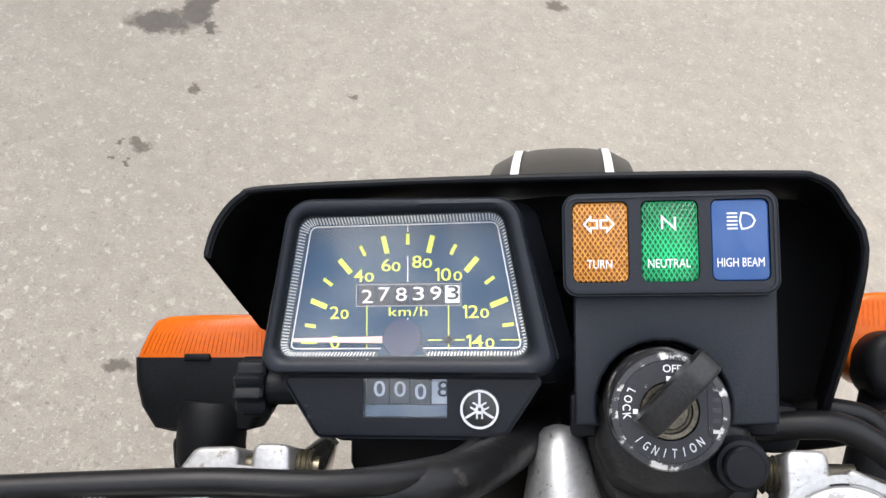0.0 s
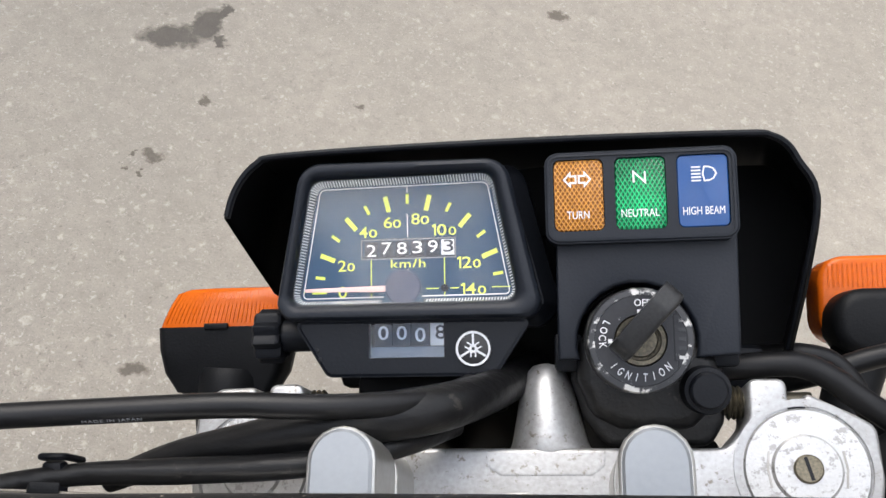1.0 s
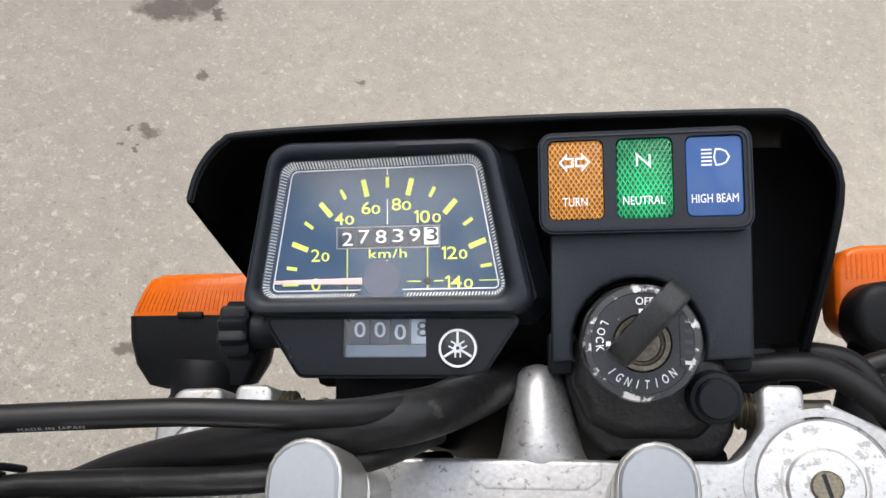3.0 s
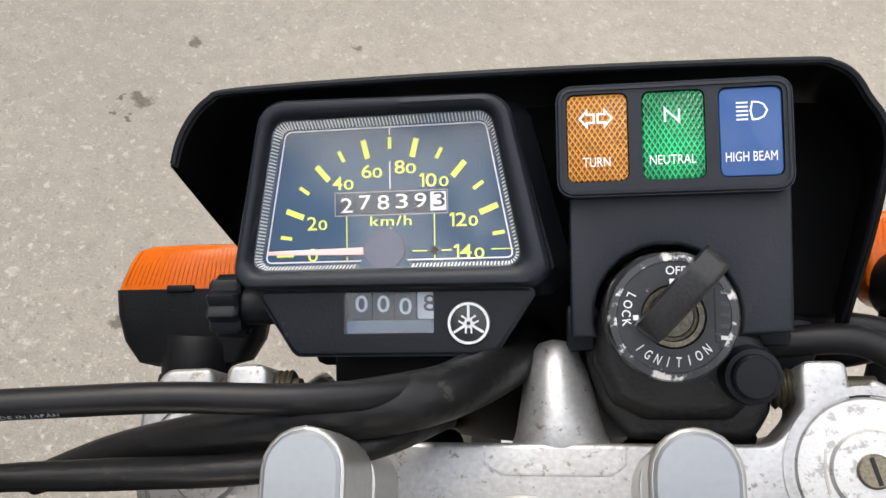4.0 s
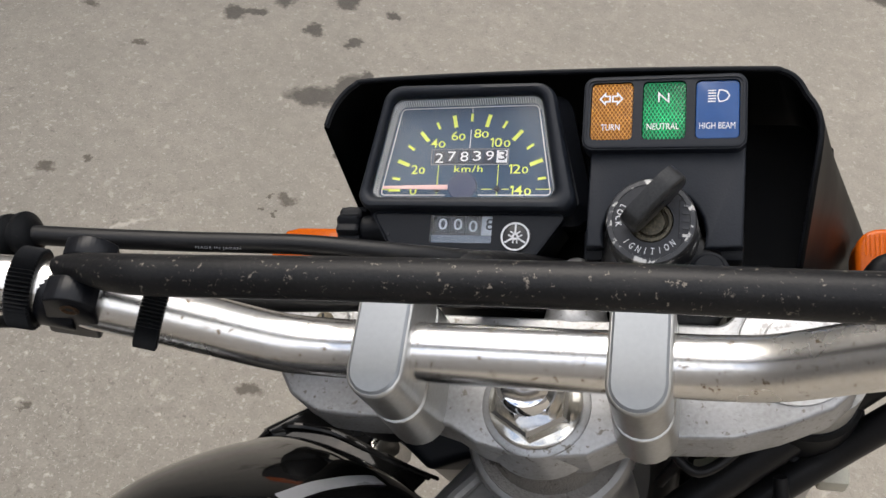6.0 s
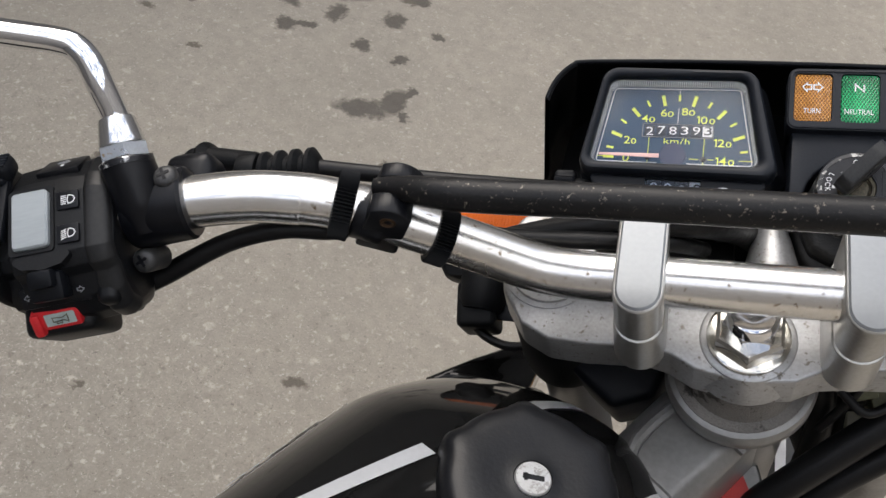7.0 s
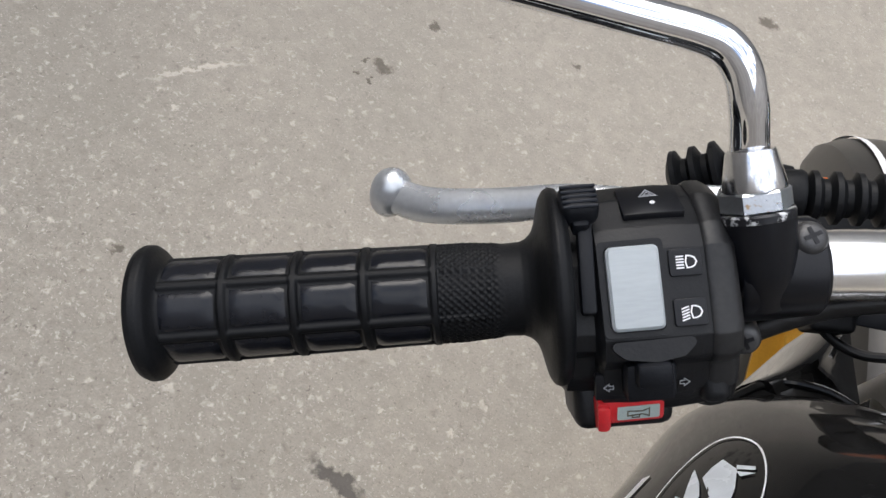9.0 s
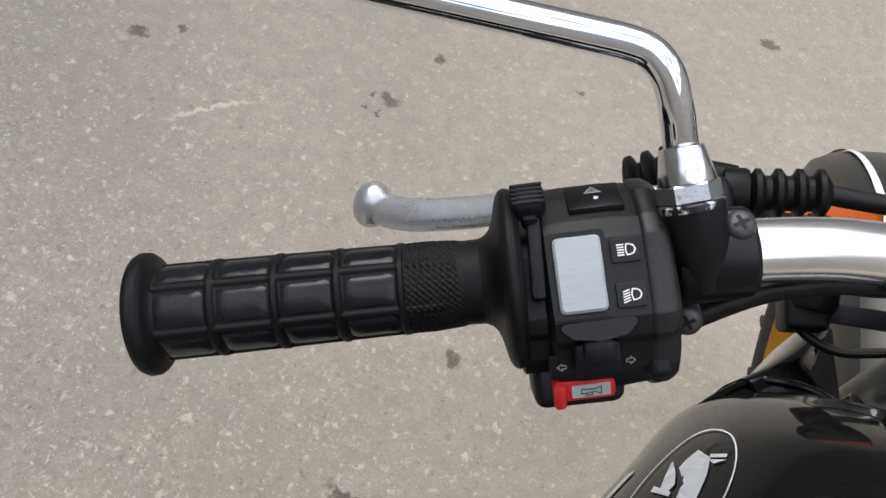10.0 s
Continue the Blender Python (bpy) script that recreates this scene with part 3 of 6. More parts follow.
# ---- speedometer
SP_OUT = fillet([(-86.5, 126.5), (-95.5, 73), (-92, 68), (-2, 67.5), (2, 72), (-10, 125.5)], [9, 5, 5, 5, 5, 9], 6)
SP_IN = fillet([(-83, 120.2), (-90.6, 73.8), (-6.6, 74.0), (-15.2, 120.8)], [5, 4, 4, 5], 6)
SP_CASE = fillet([(-86.5, 126.5), (-96.5, 72), (-93, 65), (2, 64.5), (8.5, 72), (-5, 126.5)], [9, 5, 5, 7, 7, 9], 6)
body = loft([[(x, y, -88) for x, y in inset(SP_CASE, 9)], [(x, y, -76) for x, y in inset(SP_CASE, 2.5)], [(x, y, -64) for x, y in SP_CASE], [(x, y, -58) for x, y in inset(SP_CASE, 0.4)], [(x, y, -55.5) for x, y in inset(SP_CASE, 2.6)], [(x, y, -51) for x, y in inset(SP_CASE, 5.5)]])
speedo = part("speedometer", body, BLACK_PLASTIC, bike, "black speedometer with a dark blue dial")


def ring_between(outer, inner, rows):
    """A closed band: rows of (t, z), t from 0 on the outer to 1 on the inner outline (both with equal counts)."""
    return loft([[(a[0] + (b[0] - a[0]) * t, a[1] + (b[1] - a[1]) * t, z) for a, b in zip(outer, inner)] for t, z in rows], caps=(False, False))


def resample(poly, k, start):
    """k points evenly along a closed outline, from the point nearest to start."""
    p = []
    for i in range(len(poly)):
        a, b = Vector(poly[i]), Vector(poly[(i + 1) % len(poly)])
        n_ = max(1, int((b - a).length / 0.8))
        p += [a.lerp(b, j / n_) for j in range(n_)]
    i0 = min(range(len(p)), key=lambda i: (p[i] - Vector(start)).length)
    p = p[i0:] + p[:i0 + 1]
    cum = [0.0]
    for a, b in zip(p, p[1:]):
        cum.append(cum[-1] + (b - a).length)
    out, j = [], 0
    for i in range(k):
        d = cum[-1] * i / k
        while cum[j + 1] < d:
            j += 1
        f = (d - cum[j]) / max(cum[j + 1] - cum[j], 1e-9)
        q = p[j].lerp(p[j + 1], f)
        out.append((q.x, q.y))
    return out


NB = 240
# inner outline first, the outer one found by moving outwards, so that the counts agree
inr = resample(SP_IN, NB, (-48, 120.5))
outr = resample(SP_OUT, NB, (-48, 126))
part("bezel", ring_between(outr, inr, [(0.0, -52), (0.0, -43.5), (0.06, -41.5), (0.2, -40.3), (0.45, -40), (0.72, -40.6), (0.9, -42), (0.97, -43.5), (1.0, -45), (1.0, -46)]), GREY_PLASTIC, speedo, "charcoal plastic bezel")
# serrated clear ring inside the bezel
NT = 440
rin = resample(SP_IN, NT, (-48, 120.5))
rin2 = resample(inset(SP_IN, 1.7), NT, (-48, 118.8))
rows = []
for t, z in ((0.0, -45.6), (0.35, -46.6), (0.95, -48.9), (1.0, -49.6)):
    rows.append([(a[0] + (b[0] - a[0]) * t, a[1] + (b[1] - a[1]) * t, z - (0.9 if i % 2 and 0 < t < 1 else 0)) for i, (a, b) in enumerate(zip(rin, rin2))])
part("serrated_ring", loft(rows, caps=(False, False)), SERRATED, speedo, "pale serrated light-guide ring", smooth=False)
ribs = bmesh.new()
for i in range(1, NT, 2):
    if -57.5 < rin[i][0] < -40.5 and rin[i][1] < 78:
        continue
    a, b = Vector(rin[i]), Vector(rin2[i])
    side = (Vector(rin[(i + 1) % NT]) - Vector(rin[i - 1])).normalized() * 0.22
    n_in = Vector((-side.y, side.x)).normalized()
    n_in = n_in if n_in.dot(Vector((-48, 97)) - a) > 0 else -n_in
    p0, p1 = a + n_in * 0.2, a + n_in * (2.1 if a.y > 116 else 1.45)
    ribs.faces.new([ribs.verts.new(mm(q.x, q.y, z)) for q, z in ((p0 - side, -45.5), (p0 + side, -45.5), (p1 + side, -48.6), (p1 - side, -48.6))])
part("ring_ribs", ribs, plain("frosted_rib_plastic", (0.78, 0.81, 0.83), 0.3), speedo, "", smooth=False)
face = inset(SP_IN, 0.6)
part("dial", prism(face, -52, -49.6), DIAL, speedo, "dark blue dial face")
DZ = -49.6
CX, CY = -47.4, 79.2
inner_line = inset(SP_IN, 2.6)
part("dial_hood", prism(fillet([(-57, 74.2), (-55.5, 77.2), (-42.5, 77.2), (-41, 74.2)], 0.6, 2), -49.8, -46.4), DIAL, speedo)
part("dial_border", strip(inner_line, 0.45, DZ, 0.1, closed=True), WHITE, speedo)
for v in range(10, 140, 10):
    a = radians(90 + (70 - v) * 1.36)
    long = v % 20 == 0
    r0, r1, w = (29.9, 35.9, 1.75) if long else (31.9, 35.6, 1.15)
    c, s = math.cos(a), math.sin(a)
    part("graduation", strip([(CX + c * r0, CY + s * r0), (CX + c * r1, CY + s * r1)], w, DZ), YELLOW, speedo)
part("graduation", strip([(-84.0, 78.9), (-78.4, 78.9)], 1.6, DZ), YELLOW, speedo)
LOW0, HIGH0 = 4.2, 3.1
for word, y, spans in (("0", 76.5, ((-73.9, -70.6),)), ("20", 86.4, ((-74.0, -70.9), (-70.4, -67.6))), ("40", 98.8, ((-65.8, -62.6), (-62.1, -59.0))), ("60", 102.2, ((-56.4, -53.2), (-52.9, -49.9))), ("80", 103.2, ((-45.9, -42.7), (-42.4, -39.2))), ("100", 98.8, ((-38.0, -36.7), (-36.2, -32.8), (-32.0, -29.1))), ("120", 86.4, ((-28.8, -27.5), (-27.1, -23.7), (-23.1, -20.3))), ("140", 76.6, ((-27.6, -26.2), (-25.9, -22.3), (-21.5, -18.5)))):
    # the last nought is smaller than the rest
    part("numeral", merge(*[numeral_one(x0, x1, y, LOW0, DZ + 0.06) if c_ == "1" else fitted(c_, x0, x1, y, y + (HIGH0 if k and k == len(word) - 1 else LOW0), DZ + 0.06) for k, (c_, (x0, x1)) in enumerate(zip(word, spans))]), YELLOW, speedo)
part("unit_mark", letters("km/h", 3.0, (-47.3, 88.7, DZ + 0.06), wide=1.45, bold=0.0, spacing=1.1), YELLOW, speedo)
for pts, m in (([(-61.3, 91), (-61.3, 80.5)], YELLOW), ([(-33.7, 91), (-33.7, 80.7)], YELLOW), ([(-47.4, 98.6), (-47.4, 107.2)], WHITE), ([(-47.4, 115.4), (-47.4, 118)], WHITE), ([(-47.4, 85.6), (-47.4, 86.5)], WHITE), ([(-40.6, 79.2), (-36, 79.2)], YELLOW), ([(-31.6, 79.2), (-28.4, 79.2)], YELLOW), ([(-16.4, 79.2), (-9.6, 79.2)], YELLOW), ([(-87.2, 79.0), (-84, 79.0)], YELLOW), ([(-61.3, 78.6), (-61.3, 76.2)], YELLOW), ([(-33.7, 78), (-33.7, 76.2)], YELLOW)):
    part("dial_line", strip(pts, 0.32, DZ), m, speedo)
for x in (-61.2, -33.7):
    part("dial_screw", lathe([(DZ, 1.5), (DZ + 0.5, 1.4), (DZ + 0.6, 0.2)], (x, 79.3, 0), seg=14), PERCH, speedo)
# odometer
part("odometer_window", plate(rect(-65.2, 90.8, -29.3, 98.2), [rect(-64.6, 91.4, -29.9, 97.6)], DZ, DZ + 0.35), DRUM, speedo)
part("window_line", strip(rect(-64.9, 90.6, -29.5, 97.8), 0.28, DZ, 0.4, closed=True), GREY_MARK, speedo)
for i, (ch, y) in enumerate(zip("278393", (91.6, 92.3, 92.2, 92.4, 92.5, 92.6))):
    x = -61.2 + i * 5.82
    last = i == 5
    dr = part("odometer_drum", block((x, 94.2, DZ - 0.15), (5.5, 6.2, 0.6), 0.15), WHITE if last else DRUM, speedo)
    part("digit", fitted(ch, x - 1.85, x + 1.85, y, y + 4.5, DZ + 0.2, 0.0), DRUM if last else WHITE, dr)
# needle
part("needle", prism([(-86.0, 79.9), (-86.0, 78.7), (-55.5, 78.2), (-55.5, 80.5)], -47.3, -46.7, 0.2), PINK, speedo, "faded pink needle on zero")
part("needle_hub", lathe([(DZ, 6.0), (-47.5, 6.5), (-46.2, 6.5), (-45.9, 6.1), (-45.8, 0.1)], (-48.8, 79.7, 0)), HUB, speedo)
gl = part("dial_glass", prism(inset(SP_IN, 0.15), -45.2, -44.2), PANE, speedo, "clear flat dial glass")
gl.visible_shadow = False

# lower panel with trip counter
LOW = fillet([(-90.5, 68.0), (-77.2, 47.2), (-15.2, 47.2), (-1.6, 67.5)], [2, 4, 5, 2])
TRIPW = fillet(rect(-61.8, 54.0, -33.9, 67.0), 0.6, 2)
panel = part("trip_panel", plate(LOW, [TRIPW], -51, -46.2), PANEL_PLASTIC, bike, "charcoal trip counter panel", sharp=25)
part("panel_back", prism(inset(LOW, 2), -80, -52.5), BLACK_PLASTIC, panel)
part("panel_edge", ring_between(resample(LOW, 120, (-46, 47)), resample(inset(LOW, 1.2), 120, (-46, 48)), [(0, -51), (0, -46.8), (0.3, -46.1), (1, -45.9), (1, -46.4)]), PANEL_PLASTIC, panel)
for i, (ch, y) in enumerate(zip("0008", (60.6, 60.5, 59.7, 60.6))):
    x = -56.9 + i * 6.9
    last = i == 3
    dr = part("trip_drum", block((x, 62.8, -50.3), (6.5, 9.0, 1.2), 0.3), WHITE if last else DRUM, panel)
    part("digit", fitted(ch, x - (1.3 if last else 1.95), x + (2.6 if last else 1.95), y, y + 5.2, -49.6, 0.05), DRUM if last else WHITE, dr)
part("trip_shelf", prism(rect(-61.6, 54.2, -34.1, 58.0), -52, -49.0), plain("pale_inner_plastic", (0.10, 0.13, 0.18), 0.3), panel)
tw = part("trip_window", prism(inset(TRIPW, 0.1), -47.6, -46.9), SMOKED, panel)
tw.visible_shadow = False
badge = part("badge", lathe([(-46.2, 6.6), (-45.5, 6.6), (-45.3, 6.3), (-45.3, 0.1)], (-23.2, 56.9, 0), seg=40), plain("badge_black", (0.015, 0.015, 0.016), 0.35), panel, "round badge with a plain silver star")
part("badge_ring", lathe([(-45.4, 6.25), (-44.9, 6.25), (-44.9, 5.5), (-45.4, 5.5)], (-23.2, 56.9, 0), seg=40), SILVER_FILM, badge)
star = []
for k in range(3):
    a = radians(90 + 120 * k)
    star.append(strip([(-23.2 + 0.9 * math.cos(a), 56.9 + 0.9 * math.sin(a)), (-23.2 + 5.2 * math.cos(a), 56.9 + 5.4 * math.sin(a))], 0.75, -45.3, 0.35))
    for off in (-0.85, 0.85):
        ox, oy = -math.sin(a) * off, math.cos(a) * off
        star.append(strip([(-23.2 + ox - 3.0 * math.cos(a), 56.9 + oy - 3.0 * math.sin(a)), (-23.2 + ox + 1.3 * math.cos(a), 56.9 + oy + 1.3 * math.sin(a))], 0.5, -45.3, 0.35))
part("badge_star", merge(*star), SILVER_FILM, badge)
# worn chips in the panel's edges
for x, y, sx, sy in ((-81.0, 57.2, 3.0, 5.0), (-80.0, 53.8, 2.2, 2.4), (-10.6, 70.2, 5.2, 1.3)):
    part("chip", lathe([(-46.6 if y < 60 else -41.5, 1.0), (-45.9 if y < 60 else -40.6, 0.8), (-45.8 if y < 60 else -40.5, 0.1)], (x, y, 0), seg=9), PERCH, panel)

# trip reset knob
lobes = [[(h, (r + 0.9 * math.cos(10 * 2 * math.pi * i / 60)) * math.cos(2 * math.pi * i / 60), (r + 0.9 * math.cos(10 * 2 * math.pi * i / 60)) * math.sin(2 * math.pi * i / 60)) for i in range(60)] for h, r in ((0, 8.2), (1.2, 9.6), (9.5, 9.6), (10.8, 8.4))]
kn = loft([[(-108.6 + h, 63.2 + a, -60 + b) for h, a, b in ring] for ring in lobes])
knob = part("reset_knob", kn, BLACK_PLASTIC, bike, "black ribbed trip reset knob")
part("shaft", tube([(-98, 63.2, -60), (-80, 63.2, -60)], 6.2, 20, smooth_path=False), BLACK_PLASTIC, knob)

# ---- warning lamp panel
LP = fillet(rect(4.3, 92.6, 69.8, 124.8), 4.5)
WIN = [fillet(rect(x0, 96.8, x0 + 17.5, 122.3), 2.2, 4) for x0 in (7.2, 28.5, 49.6)]
lamps = part("warning_lamp_panel", plate(inset(LP, 0.0), WIN, -41, -37.0), GREY_PLASTIC, bike, "charcoal panel with three warning lamps", sharp=25)
part("panel_lip", ring_between(resample(inset(LP, -0.1), 160, (37, 125)), resample(inset(LP, 1.6), 160, (37, 123)), [(0, -48), (0, -38.2), (0.15, -37.1), (0.5, -36.5), (1, -36.4), (1, -37.4)]), GREY_PLASTIC, lamps)
part("lamp_box", prism(inset(LP, 1.0), -60, -41.5), BLACK_PLASTIC, lamps)
for (x0, mat_, tag) in ((7.2, AMBER_LENS, "unlit amber lens"), (28.5, GREEN_LENS, "lit green neutral lens"), (49.6, BLUE_LENS, "blue high beam lens")):
    part("lens", prism(fillet(rect(x0 + 0.15, 96.95, x0 + 17.35, 122.15), 2.1, 4), -41.4, -37.7, 0.5), mat_, lamps, tag)
LZ = -37.65
for word, x, w in (("TURN", 15.6, 0.76), ("NEUTRAL", 36.9, 0.77), ("HIGH BEAM", 58.3, 0.70)):
    part("lettering", letters(word, 2.7, (x, 102.6, LZ), wide=w, bold=0.0), WHITE, lamps)
arrow = []
for s in (-1, 1):
    c = 15.6 + s * 2.45
    arrow.append(strip([(c - s * 1.9, 114.0), (c - s * 1.9, 116.4), (c + s * 0.1, 116.4), (c + s * 0.1, 117.5), (c + s * 2.1, 115.2), (c + s * 0.1, 112.9), (c + s * 0.1, 114.0)], 0.62, LZ, closed=True))
part("turn_symbol", merge(*arrow), WHITE, lamps)
part("neutral_symbol", strip([(35.0, 113.3), (35.0, 117.1), (38.9, 113.3), (38.9, 117.1)], 0.62, LZ), WHITE, lamps)


def beam_symbol(x, y, s, z, w, low=False):
    """Headlamp outline with five rays."""
    d = [(x + 0.2 * s, y - 2.2 * s), (x + 1.6 * s, y - 2.1 * s), (x + 2.9 * s, y - 1.5 * s), (x + 3.7 * s, y), (x + 2.9 * s, y + 1.5 * s), (x + 1.6 * s, y + 2.1 * s), (x + 0.2 * s, y + 2.2 * s), (x - 0.3 * s, y)]
    rays = [strip([(x - 3.7 * s, y + k * 1.05 * s - (0.9 * s if low else 0)), (x - 0.9 * s, y + k * 1.05 * s)], w, z) for k in (-2, -1, 0, 1, 2)]
    return merge(strip(d, w, z, closed=True), *rays)


part("beam_symbol", beam_symbol(58.7, 115.4, 1.13, LZ, 0.5), WHITE, lamps)

# ---- ignition cover and switch
COVER = [(7.4, 95), (7.0, 52.2)] + [(34.3 + 20.6 * math.cos(radians(a)), 58.4 + 20.6 * math.sin(radians(a))) for a in (197, 185, 170, 155, 140, 125, 110, 95, 80, 65, 50, 35, 20, 5, -7, -17)] + [(69.0, 53.4), (69.8, 95)]
cover = part("ignition_cover", prism(COVER, -66, -42.2, 1.2), GREY_PLASTIC, bike, "charcoal plastic cover over the ignition")
part("cover_foot", block((10.5, 55, -62), (10, 14, 26), 2), BLACK_PLASTIC, cover)
part("cover_foot", block((64, 56, -60), (11, 14, 24), 2), BLACK_PLASTIC, cover)
part("cover_back", prism([(9, 120), (9, 70), (68, 70), (68, 120)], -95, -67), COWL_PLASTIC, cover)
IX, IY = 34.3, 58.4
ign = part("ignition_switch", lathe([(-92, 21), (-70, 20), (-48, 18.4), (-27, 17.4), (-24.2, 17.3), (-23.2, 16.7), (-23.0, 14.9), (-23.6, 14.7), (-31, 14.6)], (IX, IY, 0), seg=64), LOCK_RIM, bike, "scuffed black ignition switch")
part("lock_face", plate(circle(IX, IY, 15.2, 64), [circle(IX, IY, 8.6, 48)], -26, -23.3), LOCK_FACE, ign, "scratched grey lock face")
part("lock_barrel", lathe([(-29, 8.6), (-24.2, 8.5), (-23.6, 8.0), (-23.7, 6.7), (-25.0, 6.4), (-25.2, 5.6), (-24.6, 5.2), (-24.5, 0.1)], (IX, IY, 0), seg=48), DARK_METAL, ign, "worn steel lock barrel")
part("groove", merge(strip([(IX + 14.95 * math.cos(radians(a)), IY + 14.95 * math.sin(radians(a))) for a in range(40, 322, 6)], 0.45, -23.3, 0.05), strip([(IX + 11.2, IY + 9.6), (IX + 11.6, IY + 8.4), (IX + 10.6, IY + 8.2), (IX + 10.6, IY - 6.6), (IX + 11.8, IY - 7.0), (IX + 11.4, IY - 9.2)], 0.5, -23.3, 0.05)), PERCH, ign)
part("lettering", letters("OFF", 2.2, (IX + 0.9, IY + 12.3, -23.2), -2, 0.95, bold=0.03), WHITE, ign)
for i, ch in enumerate("LOCK"):
    a = radians(152 + i * 11.5)
    part("lettering", letters(ch, 2.3, (IX + 12.3 * math.cos(a), IY + 12.3 * math.sin(a), -23.2), math.degrees(a) + 90, 0.85, bold=0.03), WHITE, ign)
for i, ch in enumerate("IGNITION"):
    a = radians(222 + i * 13.2)
    part("lettering", letters(ch, 2.6, (IX + 12.0 * math.cos(a), IY + 12.0 * math.sin(a), -23.2), math.degrees(a) + 90 - 8, 0.62, bold=0.03), WHITE, ign)
for i in range(5):
    part("mark_bar", strip([(IX + 12.0, IY + 6.4 - i * 3.0), (IX + 14.3, IY + 6.2 - i * 3.0)], 1.1, -23.25, 0.3), LOCK_RIM, ign)
part("dot_mark", merge(strip([(IX - 0.8, IY + 9.4), (IX + 0.6, IY + 9.4)], 1.4, -23.25), strip([(IX - 9.8, IY + 0.6), (IX - 9.8, IY - 0.8)], 1.4, -23.25)), WHITE, ign)
part("switch_bracket", merge(prism(fillet([(12, 62), (11, 45), (15.5, 31), (23, 21.5), (59, 21.5), (64, 30), (64, 52), (50, 62)], 6), -90, -52, 3), prism(fillet([(14, 62), (13, 45), (18, 33), (28, 28), (52, 28), (60, 36), (62, 52), (50, 62)], 6), -60, -44, 5)), surf("dusty_black_plastic", (0.0046, 0.005, 0.006), (0.013, 0.0125, 0.012), 0.42, spec=0.3, scale=50, bump=0.5, depth=0.0008, spots=((0.045, 0.04, 0.034), 0.37, 110)), ign)
plug = part("plastic_plug", lathe([(-70, 9.0), (-38, 8.2), (-34.4, 7.6), (-34.2, 6.3), (-31.0, 6.1), (-30.2, 5.4), (-30.1, 0.1)], (56.2, 41.6, 0)), BLACK_PLASTIC, bike, "round black plastic plug")

# the key stands in the lock
KD = radians(47)
kmat = SMAT @ pose(0.0345, 0.0628, -0.0245, 0, 0, math.degrees(KD))
kh = fillet([(-12.5, 4), (-12, 16), (8, 19.5), (15, 17.5), (16, 8), (8, 4)], [5, 5, 6, 5, 4, 3], 5)
key_bm = moved(prism(kh, -3.7, 3.7, 1.5), pose(0, 0, 0, 90))
key = part("ignition_key", key_bm, KEY_PLASTIC, None, frame_of=kmat)
tagged(key, "worn black plastic key standing in the ignition lock", "key")
part("key_blade", block((0, 0, 1.5), (9, 2.2, 9), 0.4), NUT_STEEL, key)
part("key_slot", merge(moved(strip([(-6, 10), (4, 13)], 2.2, 3.65, 0.2), pose(0, 0, 0, 90)), moved(strip([(-6, 10), (4, 13)], 2.2, -3.85, 0.2), pose(0, 0, 0, 90))), PERCH, key)


# ---- headlamp cowl behind the instruments
def open_skin(lines, thick):
    """An open shell through polylines, given a second layer moved outwards by thick."""
    def out_of(line):
        res = []
        for i, p in enumerate(line):
            a, b = Vector(line[max(i - 1, 0)]), Vector(line[min(i + 1, len(line) - 1)])
            d = (b - a).to_2d().normalized()
            res.append((p[0] - d.y * thick, p[1] + d.x * thick, p[2]))
        return res
    outer = [out_of(l_) for l_ in lines]
    top_in, top_out = lines[0], outer[0]
    lip = [((a[0] + b[0]) / 2, (a[1] + b[1]) / 2, a[2] + thick * 0.4) for a, b in zip(top_in, top_out)]
    return loft([*lines[::-1], lip, *outer], close=False, caps=(False, False))


RIM = [(-114.5, 107, -44), (-112.5, 114.5, -44), (-108.6, 121.5, -44), (-102.8, 127, -44), (-95, 129.2, -44.5), (-46, 130.4, -45), (16, 130.8, -46.5), (74, 130.2, -48.5), (83, 129.2, -49), (88.5, 126, -50), (92.3, 120, -51), (97.8, 107.5, -52), (95.4, 82, -63.5), (92.4, 54, -86)]
FOOT = [(-131, 66, -200), (-134, 96, -204), (-132, 116, -206), (-127, 131, -207), (-116, 139, -208), (-60, 148, -210), (18, 150, -210), (98, 145, -212), (112, 141, -213), (124, 132, -214), (134, 114, -218), (132, 96, -224), (121, 66, -228), (110, 34, -232)]


def smooth_line(pts, step=4):
    return [tuple(v) for v in spline(pts, step)]


cowl_lines = []
for t in (0, 0.08, 0.3, 0.54):
    cowl_lines.append(smooth_line([tuple(a[i] + (b[i] - a[i]) * t for i in range(3)) for a, b in zip(RIM, FOOT)]))
# the left flank turns inwards below its widest point
TUCK = [(-110, 66, -200), (-106, 92, -204), (-102, 112, -206), (-97, 126, -207), (-88, 136, -208)]
cowl_lines.append(smooth_line(TUCK + [tuple(a[i] + (b[i] - a[i]) * 1.3 for i in range(3)) for a, b in zip(RIM[5:], FOOT[5:])]))
cowl = part("headlamp_cowl", open_skin(cowl_lines, 2.6), COWL_PLASTIC, bike, "black plastic headlamp cowl")
part("cowl_rim", tube([(x * 1.012, y + 1.2, z + 0.4) for x, y, z in smooth_line(RIM)], 1.15, 8, smooth_path=False), BLACK_PLASTIC, cowl)
part("headlamp_shell", lathe([(-60, 20), (-50, 62), (-20, 86), (10, 92), (14, 88), (14, 2)], (-8, 62, -196), (0, 0.9, -0.35)), COWL_PLASTIC, cowl)
